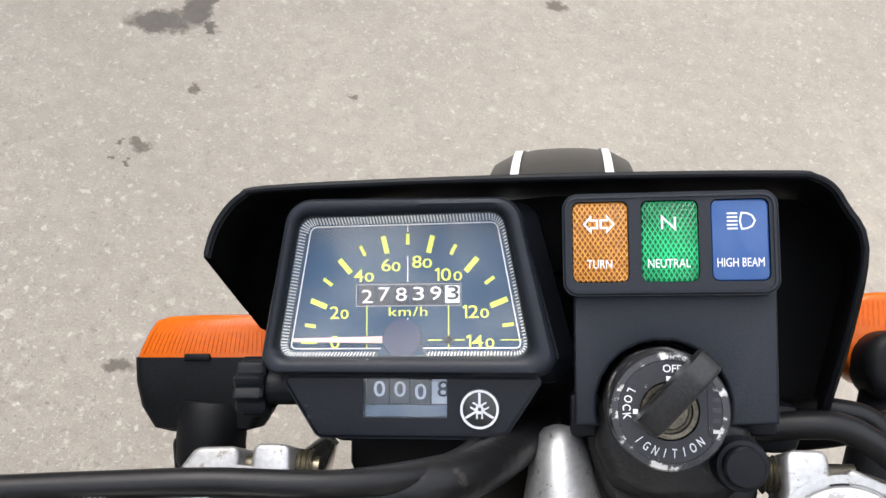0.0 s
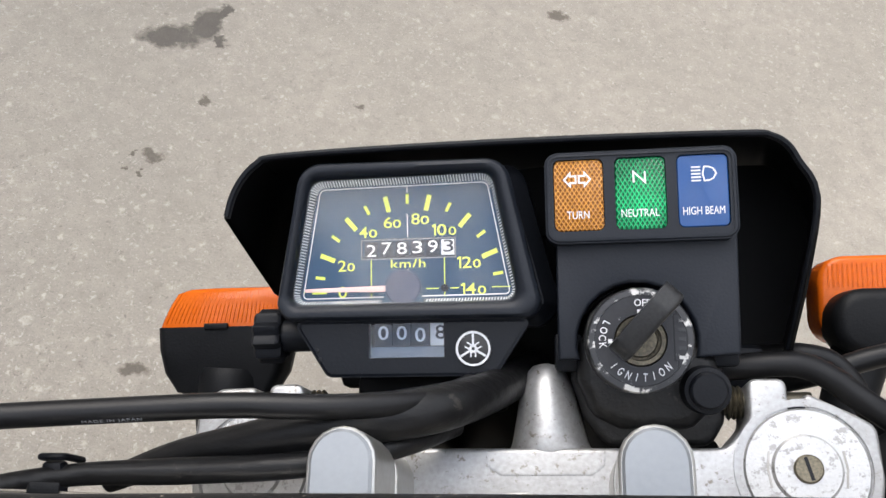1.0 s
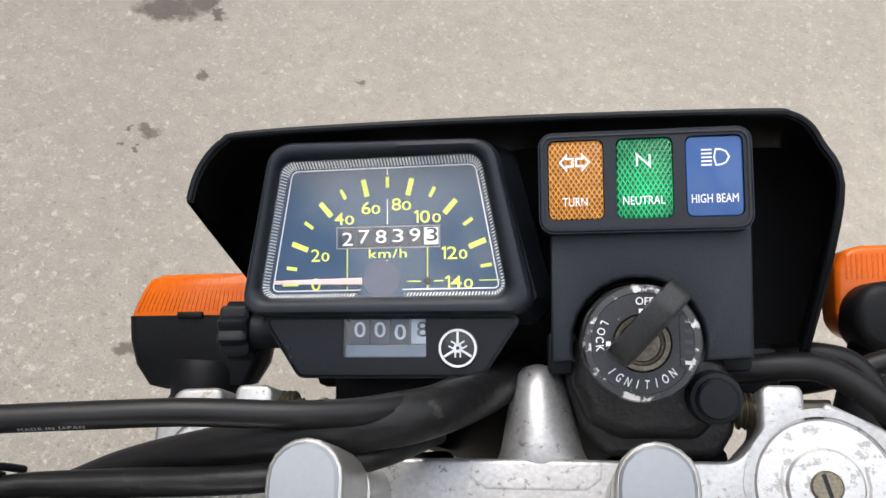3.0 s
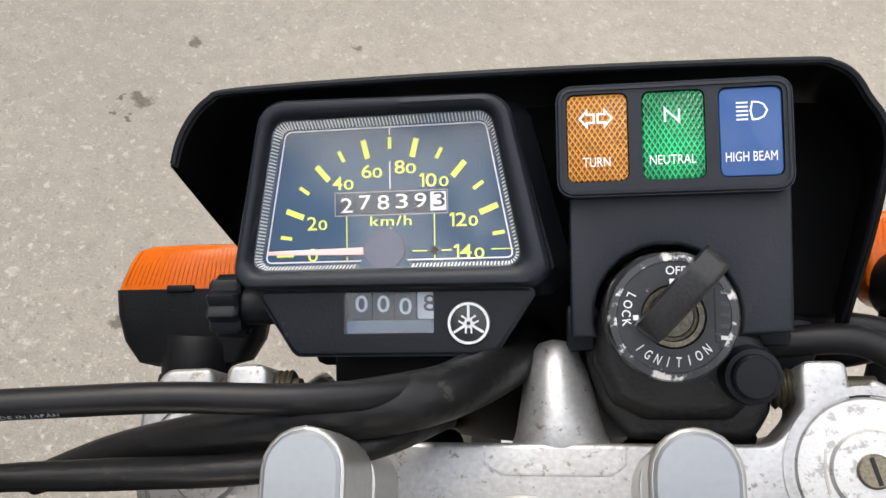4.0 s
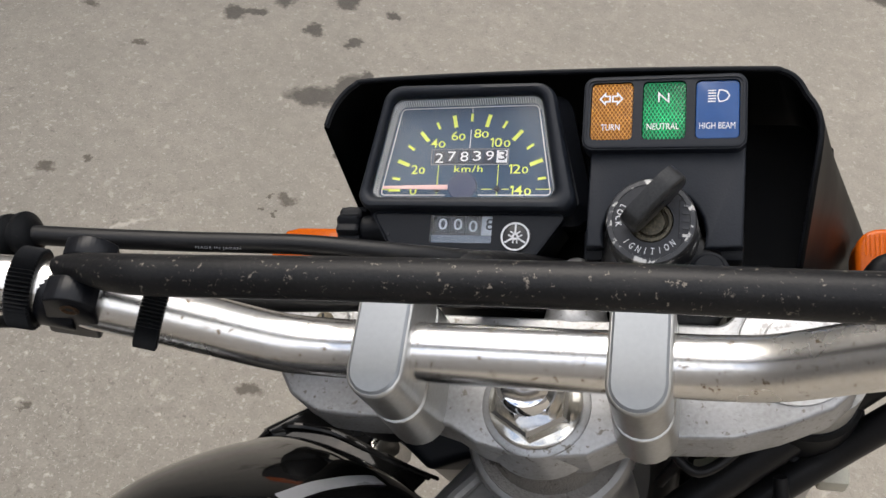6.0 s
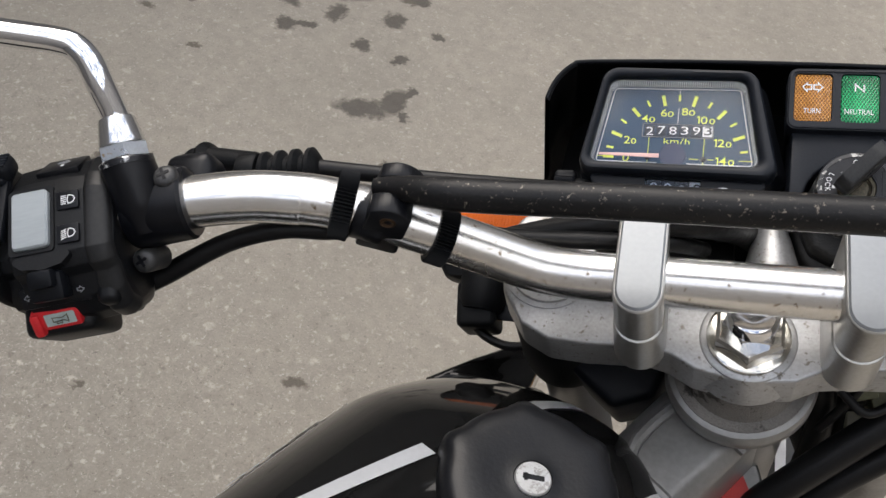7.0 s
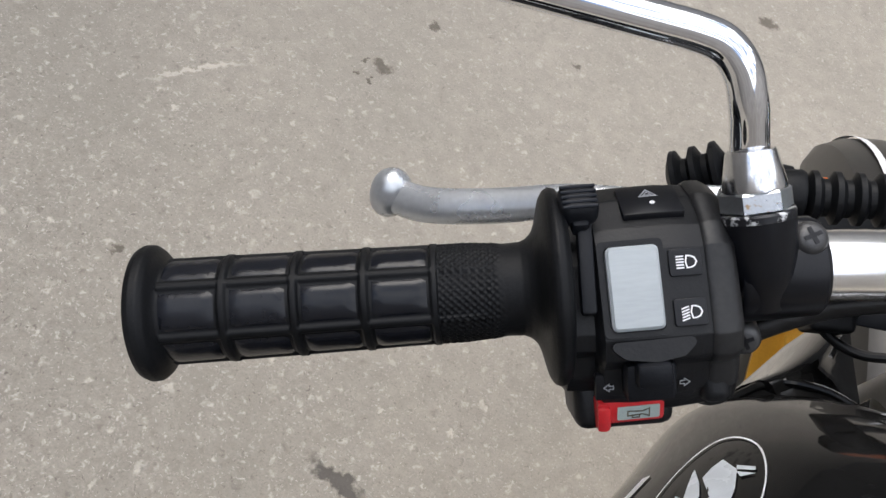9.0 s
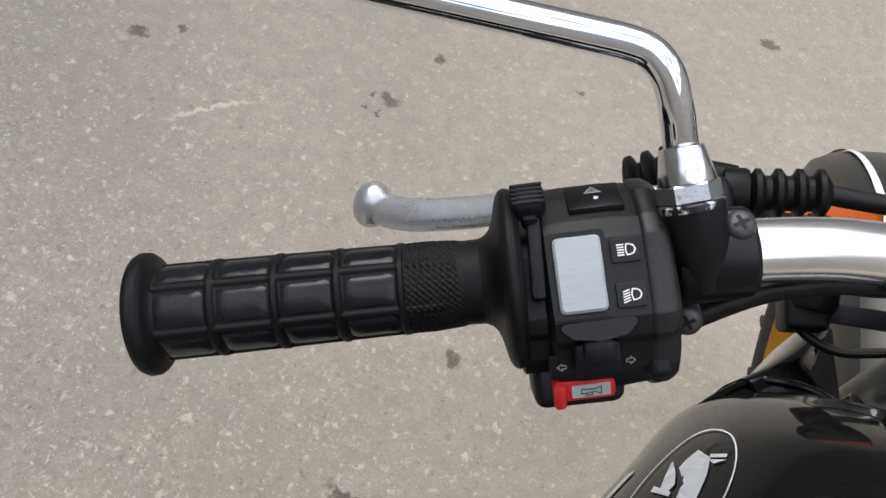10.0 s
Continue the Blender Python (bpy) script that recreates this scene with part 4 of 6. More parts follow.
part("cowl_inner", prism([(-108, 70), (-117, 92), (-113, 120), (-104, 130), (0, 138), (100, 134), (112.5, 122), (113, 104), (108.4, 85), (103.8, 66), (100.2, 54), (62, 44), (60, 64)], -128, -122), COWL_PLASTIC, cowl)
part("cowl_inner", prism([(-100, 70), (-98, 118), (-60, 142), (60, 142), (112, 134), (119, 100), (119, 68), (70, 48), (-70, 48)], -222, -216), COWL_PLASTIC, cowl)
part("cable_guide", block((74, 48, -94), (24, 18, 16), 5), BLACK_PLASTIC, cowl)
part("instrument_bracket", merge(block((-50, 62, -92), (66, 40, 18), 4), block((-44, 40, -84), (60, 16, 12), 3)), COWL_PLASTIC, cowl)

# ---- turn signals
def turn_signal(cx, side, tall):
    """Orange lens on a black body, on a rubber stalk."""
    out = [(-33, -16), (33, -16), (36, 0), (35, 14), (-35, 14), (-36, 0)]
    k = fillet([(x, z) for x, z in out], [9, 9, 6, 6, 6, 6], 4)

    def ring(scale_x, scale_z, y):
        return [(cx - side * 30 * (1 - scale_x) * (y > 71.4) + x * scale_x, y + max(0, y - 71.5) * (tall - 1), -180 + z * scale_z) for x, z in k]
    bodyb = loft([ring(0.5, 0.6, 36), ring(0.72, 0.8, 38), ring(0.90, 0.94, 48), ring(0.98, 1.0, 60), ring(1.0, 1.0, 71.5)])
    sig = part("turn_signal", bodyb, RUBBER, bike, "black turn signal with an orange lens")
    lensb = loft([ring(0.985, 0.98, 71.5), ring(0.96, 0.98, 76), ring(0.90, 0.95, 84), ring(0.85, 0.9, 89), ring(0.76, 0.78, 91.2), ring(0.5, 0.5, 92)])
    ln = part("signal_lens", lensb, ORANGE, sig, "glossy orange lens")
    if tall > 1:
        for ob_, shape in ((sig, prism(fillet(rect(132, 51, 201, 83), 14, 6), -190, -164, 6, 4)), (ln, prism(fillet(rect(131, 57, 202, 100.5), 13, 6), -212, -187, 3, 3))):
            lim = radians(35)
            shape.normal_update()
            for f in shape.faces:
                f.smooth = True
            for e in shape.edges:
                if len(e.link_faces) == 2 and e.calc_face_angle(0) > lim:
                    e.smooth = False
            shape.to_mesh(ob_.data)
            shape.free()
        part("lens_ribs", merge(*[tube([(136 + i * 2.3, 85, -187), (136 + i * 2.3, 96.5, -187)], 0.45, 5, 1, smooth_path=False) for i in range(28)]), ORANGE, ln)
        part("stalk", lathe([(0, 14), (20, 13), (44, 12)], (150, 60, -184), (-0.3, -0.85, 0.1), 28), RUBBER, sig, "rubber stalk")
        return sig
    ribs = []
    for i in range(27):
        x = -30 + i * 2.3
        ribs.append(tube([(cx + x * 0.98, 73.5, -180 + 13.6), (cx - side * 1.9 + x * 0.92, 71.5 + 10.5 * tall, -180 + 13.2), (cx - side * 4.2 + x * 0.85, 71.5 + 18 * tall, -180 + 12.2)], 0.42, 5, 2, caps=False))
    part("lens_ribs", merge(*ribs), ORANGE, ln)
    part("lens_tab", block((cx + 2 * side, 71.6, -165.4), (13, 3.2, 2.4), 0.8), RUBBER, sig)
    part("stalk", lathe([(0, 15), (4, 17), (16, 16.5), (28, 16), (34, 13)], (cx - 3 * side, 50, -176), (0.06 * side, -0.95, 0.02), 28), RUBBER, sig, "rubber stalk")
    return sig


turn_signal(-168, -1, 1.0)
turn_signal(160, 1, 1.35)

# ---- upper fork yoke, forks and steering head (fork frame)
CXF, CYF, FYL, FXL, FXR = -8.0, -4.5, 24.7, -103.5, 87.5
YO = [(-128, 25), (-125, 9), (-114, -7), (-100, -14), (-82, -15), (-52, -13.5), (-42, -16), (-31, -22), (-9, -26.5), (13, -23.5), (25, -17), (38, -15), (66, -13), (84, -7), (101, 1), (110, 10), (112, 22), (111.5, 39), (105, 43), (89, 51), (88.4, 45), (84, 45), (84, 55.5), (71, 55.5), (70.5, 41), (62, 32), (-78, 32), (-86.5, 41), (-87, 55.5), (-100, 55.5), (-100, 45), (-104.4, 45), (-104.6, 54.5), (-120, 54), (-127, 44)]
YO_R = [6, 8, 8, 8, 6, 6, 5, 2, 3, 2, 5, 6, 6, 8, 8, 6, 6, 5, 5, 2.5, 1, 1, 3, 3, 7, 7, 7, 7, 3, 3, 1, 1, 2.5, 5, 5]
yoke = part("upper_yoke", prism(fillet(YO, YO_R, 4), -66, -42.0, 1.8, 4, taper=0.5), CAST, bike, "weathered silver cast upper fork yoke", YMAT, sharp=30)
part("boss", merge(lathe([(-60, 26), (-46, 23), (-41.5, 21.5), (-40.9, 20.5), (-40.8, 1)], (CXF, CYF, 0)), strip([(-19, 31), (-18.5, 26), (-14, 23), (17, 23), (21.5, 26), (22, 31)], 0.6, -42.05, 0.35)), CAST, yoke)
for fx, s in ((FXL, -1), (FXR, 1)):
    part("fork_clamp", plate(circle(fx, FYL, 23.4, 64), [circle(fx, FYL, 20.9, 64)], -60, -41.3), CAST, yoke)
    part("clamp_groove", plate(circle(fx, FYL, 20.9, 64), [circle(fx, FYL, 19.9, 64)], -60, -42.3), PERCH, yoke)
    part("pinch_bolt", tube([(fx - s * 25, FYL + 24, -52), (fx + s * 6, FYL + 24, -52)], 3.6, 14, smooth_path=False), DARK_METAL, yoke)
    part("bolt_spring", merge(*[lathe([(-0.8, 5.4), (0, 6.2), (0.8, 5.4)], (fx - s * (18.2 + 1.9 * i), FYL + 24, -52), (1, 0, 0), 18) for i in range(3)]), DARK_METAL, yoke)
    cap = part("fork_cap", lathe([(-50, 20.4), (-42.0, 20.3), (-41.0, 19.6), (-40.9, 11.5), (-39.6, 10.6), (-39.5, 0.1)], (fx, FYL, 0), seg=56), FORK_CAP, yoke, "pitted alloy fork cap")
    part("air_valve_screw", merge(lathe([(-39.6, 4.8), (-38.7, 4.7), (-38.3, 4.2), (-38.3, 0.1)], (fx, FYL, 0), seg=28)), DARK_METAL, cap)
    part("screw_slot", block((fx, FYL, -38.2), (1.1, 7.6, 0.5), 0, (0, 0, 14)), PERCH, cap)
    for e in (-1, 1):
        part("cap_mark", strip([(fx + e * 11.8, FYL - 6), (fx + e * 12.6, FYL), (fx + e * 11.8, FYL + 6)], 0.7, -40.9, 0.3), CAST_DULL, cap)
    leg = part("fork_leg", tube([(fx + (11 if s > 0 else 0), FYL, -66), (fx + (11 if s > 0 else 0), FYL + 18, -812)], 19.5, 32, smooth_path=False), CAST_DULL if s > 0 else FRAME_PAINT, bike, "silver fork leg", YMAT)
    part("gaiter", lathe([(-152, 21), (-150, 24.5), (-138, 26), (-100, 25.5), (-70, 25.5), (-66, 24)] if s < 0 else [(-135, 22.6), (-133, 24.6), (-126, 25.6), (-122, 25.2), (-121, 23), (-98, 21.6), (-96, 20)], (fx + (11 if s > 0 else 0), FYL, 0)), RUBBER, leg, "black rubber cover")
# tongue that carries the instruments
tong = []
for y, hw, cx, top in ((20, 17, 3, -47), (26, 16, 3, -43.6), (31, 14, 3, -41.8), (36, 12.2, 2.8, -41.6), (46, 10.4, 2.4, -42.6), (55, 8.8, 2.0, -44.5), (60, 7.2, 1.9, -46.4), (63, 4.8, 1.8, -49.5), (64, 2.2, 1.8, -53)):
    tong.append([(cx + hw * math.cos(radians(a)) * (1 + 0.12 * (1 - math.sin(radians(a)))), y, top - (1 - math.sin(radians(a)) ** 0.8) * min(hw * 1.5, 16)) for a in range(0, 181, 12)] + [(cx - hw, y, -72), (cx + hw, y, -72)])
part("yoke_tongue", loft(tong), CAST, yoke, "", sharp=60)
# stem nut
nut = part("stem_nut", merge(loft([[(CXF + r * math.cos(math.pi / 3 * i + 0.5), CYF + r * math.sin(math.pi / 3 * i + 0.5), z) for i in range(6)] for r, z in ((16.8, -38.4), (16.8, -29.6), (15.2, -28.2))])), NUT_STEEL, bike, "rust-spotted hexagonal steering stem nut", YMAT, sharp=20)
part("washer", lathe([(-41.6, 18.8), (-39.2, 18.6), (-38.4, 17.4), (-38.4, 3)], (CXF, CYF, 0)), NUT_STEEL, nut)
part("chrome_bolt", merge(loft([[(CXF + r * math.cos(math.pi / 3 * i + 0.2), CYF + r * math.sin(math.pi / 3 * i + 0.2), z) for i in range(6)] for r, z in ((12.4, -28.5), (12.4, -21), (11.6, -20.2))]), lathe([(-20.6, 11.2), (-16.6, 10.8), (-14.8, 9.4), (-14.0, 6.4), (-14.8, 3), (-14.9, 0.1)], (CXF, CYF, 0))), CHROME, nut, "shiny chrome bolt head")
# steering head
headtube = part("steering_head", lathe([(-240, 29), (-120, 29), (-104, 31), (-97, 34.5), (-92, 36.8), (-84, 36.8), (-81, 35.4), (-80, 33), (-80, 20)], (CXF, CYF, 0), seg=64), FRAME_PAINT, bike, "silver painted steering head", YMAT)
part("dust_ring", lathe([(-80.5, 33), (-79.2, 32.6), (-78.6, 28), (-74, 26.5), (-64, 25)], (CXF, CYF, 0), seg=48), surf("caked_grime", (0.20, 0.19, 0.175), (0.13, 0.12, 0.11), 0.7, scale=120, bump=0.8, depth=0.001, spots=((0.03, 0.027, 0.022), 0.45, 70)), headtube, "dull ring patched with dark grime")
BACK = TMAT.to_3x3() @ Vector((0, -1, -0.12))
backY = (YMAT.to_3x3().inverted() @ BACK).normalized()
sideY = backY.cross(Vector((0, 0, 1))).normalized()
upY = sideY.cross(backY)


def along(o, b, s, u):
    v = Vector(o) + backY * b + sideY * s + upY * u
    return (v.x, v.y, v.z)


HO = (CXF, CYF, -128)
gus = []
for b, w, h0, h1 in ((0, 26, -60, 24), (40, 25, -56, 22), (85, 24, -48, 18), (130, 22, -40, 14), (260, 22, -40, 10)):
    gus.append([along(HO, b, s, u) for s, u in ((-w, h0), (w, h0), (w, h1 - 10), (w - 7, h1), (-w + 7, h1), (-w, h1 - 10))])
gs = loft(gus)
bmesh.ops.bevel(gs, geom=[e for e in gs.edges], offset=0.003, segments=2, affect="EDGES", profile=0.5)
backbone = part("frame_backbone", gs, FRAME_PAINT, bike, "silver painted frame backbone with dirt", YMAT)
part("gusset", prism(fillet([(-34, -83), (-13, -63.6), (5, -55), (13, -77), (8, -112), (-26, -116)], 4), -158, -141, 2), FRAME_PAINT, backbone, "", SMAT)
part("red_sticker", prism(fillet([(-15.5, -77.5), (-1.5, -65.5), (4.5, -78), (-4, -98), (-14, -96)], 1), -141, -140.5), RED_STICKER, backbone, "red reflective sticker", SMAT)
part("weld_flange", tube([along(HO, 30, -25, 18), along(HO, 32, 0, 24), along(HO, 36, 12, 24), along(HO, 76, 10, 21), along(HO, 80, -24, 18)], 3.2, 8, 4), FRAME_PAINT, backbone)
CREAM = surf("cream_connector", (0.62, 0.60, 0.50), (0.5, 0.48, 0.4), 0.4)
for c_, s_ in (((62, 0, -150), (22, 16, 12)), ((116, 8, -176), (14, 12, 18))):
    part("connector", block(c_, s_, 2), CREAM, backbone, "cream plastic cable connector")

# ---- handlebar
MIDX = -10.75
LEFT = [(-58, 0, 5), (-82, 0, 5.5), (-101, 0.8, 10), (-125.3, 4.3, 22.4), (-150.5, 7.6, 36.6), (-182.5, 10.6, 53.2), (-211.2, 7.8, 65), (-241, 1, 72), (-270, -7.5, 75), (-310, -19.5, 78.5), (-375, -38, 84), (-440, -57, 89.5)]
RIGHT = [(2 * MIDX - x, y, z) for x, y, z in LEFT[:8]]
bar = part("handlebar", tube(LEFT[::-1] + RIGHT, 11.1, 40, 8), BAR_STEEL, bike, "plated steel handlebar with rust specks")
part("polished_bend", tube([(-196, 9.2, 61), (-211, 7.5, 66), (-226, 4.6, 69.6), (-241, 1, 72)], 11.2, 40, 8, caps=False), BAR_CLEAN, bar, "bright polished bend")


def riser(cx):
    low = stadium(cx, -23, 31, 22.6)
    r = part("bar_riser", loft([[(x, y, -46) for x, y in inset(low, -0.8)], [(x, y, -17.2) for x, y in low], [(x, y, -16.6) for x, y in inset(low, 0.3)], [(x, y, -16.3) for x, y in inset(low, 1.2)], [(x, y, -15.5) for x, y in inset(low, 1.3)]]), CLAMP_SIDE, bike, "silver alloy handlebar riser", YMAT, sharp=20)
    capo = stadium(cx, -22.4, 32.2, 21.4)
    part("riser_cap", loft([[(x, y, -15.7) for x, y in inset(capo, 1.0)], [(x, y, -15.3) for x, y in inset(capo, 0.3)], [(x, y, -14.6) for x, y in capo], [(x, y, 12.4) for x, y in capo], [(x, y, 13.3) for x, y in inset(capo, 0.35)], [(x, y, 13.7) for x, y in inset(capo, 0.9)]]), CLAMP_SIDE, r, sharp=20)
    part("cap_face", loft([[(x, y, 13.2) for x, y in inset(capo, 0.95)], [(x, y, 14.0) for x, y in inset(capo, 1.1)], [(x, y, 14.7) for x, y in inset(capo, 2.0)]]), CLAMP_PAINT, r, "satin grey painted cap")
    return r


riser(-56.3)
riser(34.8)

# crossbar with its clamps
CROSS = [(-165, 17.6, 58.0, 3.6), (-158, 17.4, 58.8, 4.8), (-150, 16.6, 60.4, 5.6), (-141, 15.2, 62.2, 6.5), (-130, 14.5, 63.1, 7.1), (-113, 14.4, 63.3, 7.1), (-88, 14.7, 63.5, 7.1), (-50, 15.0, 63.8, 7.1)]
CROSS = CROSS + [(2 * MIDX - x, y, z, r) for x, y, z, r in reversed(CROSS)]
cross = part("crossbar", tube([c[:3] for c in CROSS], [c[3] for c in CROSS], 28, 8), CROSS_PAINT, bike, "worn black painted crossbar")
for s in (1, -1):
    def X(v):
        return v if s > 0 else 2 * MIDX - v
    d = Vector((X(-181) - X(-141), 4, 17)).normalized()
    part("crossbar_clamp", lathe([(-7, 11.4), (-6, 12.0), (6, 12.0), (7, 11.4)], (X(-169.5), 9.2, 46.2), d, 36), PERCH, cross, "black clamp")
    # two arched lugs that hold the bar's end between them
    LC, LN = Vector((-155.8, 3.4, 61.6)), Vector((0.096, -0.957, 0.272)).normalized()
    LW = Vector((15.6, -0.8, -8.3)).normalized()
    LU = LN.cross(LW).normalized()
    LU = LU if LU.z > 0 else -LU
    arch = [(-8.9 + 17.8 * k / 12, 4.2 * (1 - ((k - 6) / 6) ** 2)) for k in range(13)]
    for d0, d1, foot, dw in ((0.0, 9.8, -27.5, 0.8), (18.6, 26.0, -24.0, 3.0)):
        lug = fillet([(9.3, foot), *reversed(arch), (-9.3, foot)], [2] + [0.6] * 13 + [2], 2)
        rings = []
        for dn, di in ((d0, 0.7), (d0 + 0.25, 0.25), (d0 + 0.7, 0), (d1 - 0.7, 0), (d1 - 0.25, 0.25), (d1, 0.7)):
            rings.append([(X(p.x), p.y, p.z) for p in (LC + LW * (a + dw) + LU * b - LN * dn for a, b in inset(lug, di))])
        part("clamp_lug", loft(rings), PERCH, cross, sharp=35)
    bp = LC + LW * 0.8 - LU * 4.2
    part("clamp_bolt", lathe([(-2, 3.5), (0.3, 3.4), (0.6, 2.6), (0.2, 2.2), (-0.3, 0.1)], (X(bp.x), bp.y, bp.z), (LN.x * s, LN.y, LN.z), 18), surf("rusty_bolt" if s > 0 else "rusty_bolt_far", (0.13, 0.06, 0.025), (0.05, 0.03, 0.016), 0.5, 0.5), cross)

# ribbed straps round the bar
for cx, cy, cz, dd, r0 in ((-180, 10.4, 52.1, (-30, 1.5, 13), 14.0), (-141.4, 6.2, 31.3, (-25, 3, 15.5), 12.6)):
    dv = Vector(dd).normalized()
    q = Vector((0, 0, 1)).rotation_difference(dv)
    rings = []
    for h, dr in ((-4.4, -0.6), (-3.9, 0.4), (3.9, 0.4), (4.4, -0.6)):
        rings.append([Vector((cx, cy, cz)) + q @ Vector(((r0 + dr + (0.6 if i % 2 else -0.6)) * math.cos(2 * math.pi * i / 120), (r0 + dr + (0.6 if i % 2 else -0.6)) * math.sin(2 * math.pi * i / 120), h)) for i in range(120)])
    part("ribbed_strap", loft(rings), RUBBER, bar, "black ribbed rubber strap", smooth=False)

# ---- left grip
GA, GB = Vector((-309, -19.6, 78.4)), Vector((-446, -58.6, 90.0))
gd = (GB - GA).normalized()
gy = Vector((0, 0, 1)).cross(gd).normalized() * -1
gy = (gy if gy.y > 0 else -gy)
gz = gy.cross(gd)
gz = gz if gz.z > 0 else -gz
GPROF = [(4, 10), (4.2, 25), (5, 28.6), (6.5, 30.6), (8.4, 31.2), (10.2, 30.4), (11.6, 28), (12.5, 24.4), (13.4, 20.4), (14.6, 17.4), (16.4, 15.6), (18.5, 14.7), (25, 14.5), (45, 14.5), (112, 15.6), (130, 15.8), (131.2, 17.4), (132.4, 20.2), (134.0, 21.6), (136.4, 21.8), (138.4, 20.8), (139.4, 18), (140.0, 8), (140.1, 0.2)]


def grip_radius(s, a):
    for (s0, r0), (s1, r1) in zip(GPROF, GPROF[1:]):
        if s0 <= s <= s1:
            r = r0 + (r1 - r0) * (s - s0) / (s1 - s0)
            break
    else:
        r = 0.2
    if 44.5 < s < 130:
        rib = min(abs(s - q) for q in (45.2, 66.6, 88.0, 109.8))
        step = math.pi / 3
        lon = abs(((a - radians(24)) + step / 2) % step - step / 2) * 15
        edge = min(rib - 0.85, lon - 0.85)
        r += 1.15 * (1 - min(max(edge / 0.7, 0), 1))
        if rib < 1.2:
            r += 0.35
    elif 24 < s < 44.5:
        u, v = s / 2.3, a * 15 / 2.3
        k = max(abs((u + v) % 1 - 0.5), abs((u - v) % 1 - 0.5))
        r += 0.7 * max(0.0, (k - 0.28) / 0.22) * min((s - 24) / 3, 1, (46 - s) / 1.5)
        step = math.pi / 3
        lon = abs(((a - radians(24)) + step / 2) % step - step / 2) * 15
        if s > 28 and lon < 1.2:
            r += 0.6 * min((s - 28) / 8, 1)
    return r


ss = [4 + i * 0.5 for i in range(40)] + [24 + i * 0.38 for i in range(int(21 / 0.38))] + [45 + i * 0.45 for i in range(int(82 / 0.45))] + [127 + i * 0.45 for i in range(31)]
NA = 208
grip_rings = []
for s in ss:
    grip_rings.append([GA + gd * s + (gy * math.sin(2 * math.pi * i / NA) + gz * math.cos(2 * math.pi * i / NA)) * grip_radius(s, 2 * math.pi * i / NA) for i in range(NA)])
grip = part("handlebar_grip", loft(grip_rings), RUBBER, bike, "black rubber grip with a block tread pattern", sharp=60)

# glossy pads between the ribs
GRIP_PAD = surf("polished_grip_rubber", (0.005, 0.0058, 0.0085), (0.009, 0.0100, 0.0135), 0.24, scale=40, bump=0.14, depth=0.0008, spec=0.30)
for s0, s1 in ((46.9, 64.9), (68.3, 86.3), (89.7, 108.1), (111.5, 129.8)):
    for k in range(6):
        a0, a1 = radians(24 + 60 * k) + 0.115, radians(24 + 60 * (k + 1)) - 0.115
        lines_ = []
        for i in range(9):
            row_ = []
            for j in range(9):
                u, v = i / 8, j / 8
                s_, a_ = s0 + (s1 - s0) * u, a0 + (a1 - a0) * v
                eu, ev = min(u, 1 - u) * (s1 - s0), min(v, 1 - v) * (a1 - a0) * 15
                e_ = min(eu, ev, max(0.0, (eu + ev - 1.6) * 0.8))
                h_ = 0.75 * min(1.0, e_ / 1.3) ** 0.6 - 0.15
                row_.append(GA + gd * s_ + (gy * math.sin(a_) + gz * math.cos(a_)) * (14.45 + 1.25 * (s_ - 45) / 80 + h_))
            lines_.append(row_)
        part("grip_pad", loft(lines_, close=False, caps=(False, False)), GRIP_PAD, grip, sharp=80)

# ---- left switch housing
HMAT = SMAT @ Matrix.Translation(mm(-290, -16, 97)) @ pose(0, 0, 0, 0, 6, 17)
PROF = fillet([(32, -36), (32, -20), (26, -10), (16, -2.5), (9, -0.4), (-17, -0.6), (-23, -4), (-25, -9), (-33, -14), (-38, -22), (-38, -32), (-30, -46), (0, -50), (24, -48)], [5, 5, 5, 4, 2, 2, 2, 2, 4, 4, 5, 8, 8, 8], 4)


def h_ring(x, sc, dy=0.0):
    return [(x, -4 + (y + 4) * sc + dy, -26 + (z + 26) * sc) for y, z in PROF]


hs = loft([h_ring(-25.2, 0.74), h_ring(-24.4, 0.78), h_ring(-16.2, 0.80), h_ring(-15.2, 0.94), h_ring(-14.2, 0.985), h_ring(-6, 1.0), h_ring(8, 1.0), h_ring(20, 0.97), h_ring(25, 0.92), h_ring(27.4, 0.82)])
switch = part("switch_housing", hs, SWITCH, bike, "scuffed black handlebar switch housing", HMAT, sharp=40)
part("housing_ridge", loft([h_ring(17.2, 0.985), h_ring(17.8, 1.0), h_ring(19.0, 1.012), h_ring(22.6, 1.004), h_ring(25.0, 0.965), h_ring(26.4, 0.93), h_ring(27.2, 0.84)]), surf("rubbed_switch_plastic", (0.0055, 0.0058, 0.0068), (0.018, 0.0182, 0.019), 0.42, spec=0.35, scale=60, bump=0.3, depth=0.0003), switch, sharp=40)
part("housing_foot", block((19.5, -24.0, -27), (9.5, 24, 30), 3.5, (6, 0, 0), 4), SWITCH, switch)
wf = fillet(rect(-12.6, -14.8, 3.6, 10.6), 2.2, 4)
part("rocker_frame", plate(fillet(rect(-14.4, -16.2, 5.0, 12.2), 1.6, 3), [wf], -2, 0.2), SWITCH, switch)
rk = loft([[(x, y, z + (0.9 if y > -2 else 0.0) * (0.6 if z > -1 else 0)) for x, y in poly] for poly, z in ((inset(wf, 0.4), -3), (inset(wf, 0.4), 1.3), (inset(wf, 1.2), 2.2))])
part("dimmer_rocker", rk, ROCKER, switch, "worn pale grey dimmer rocker")
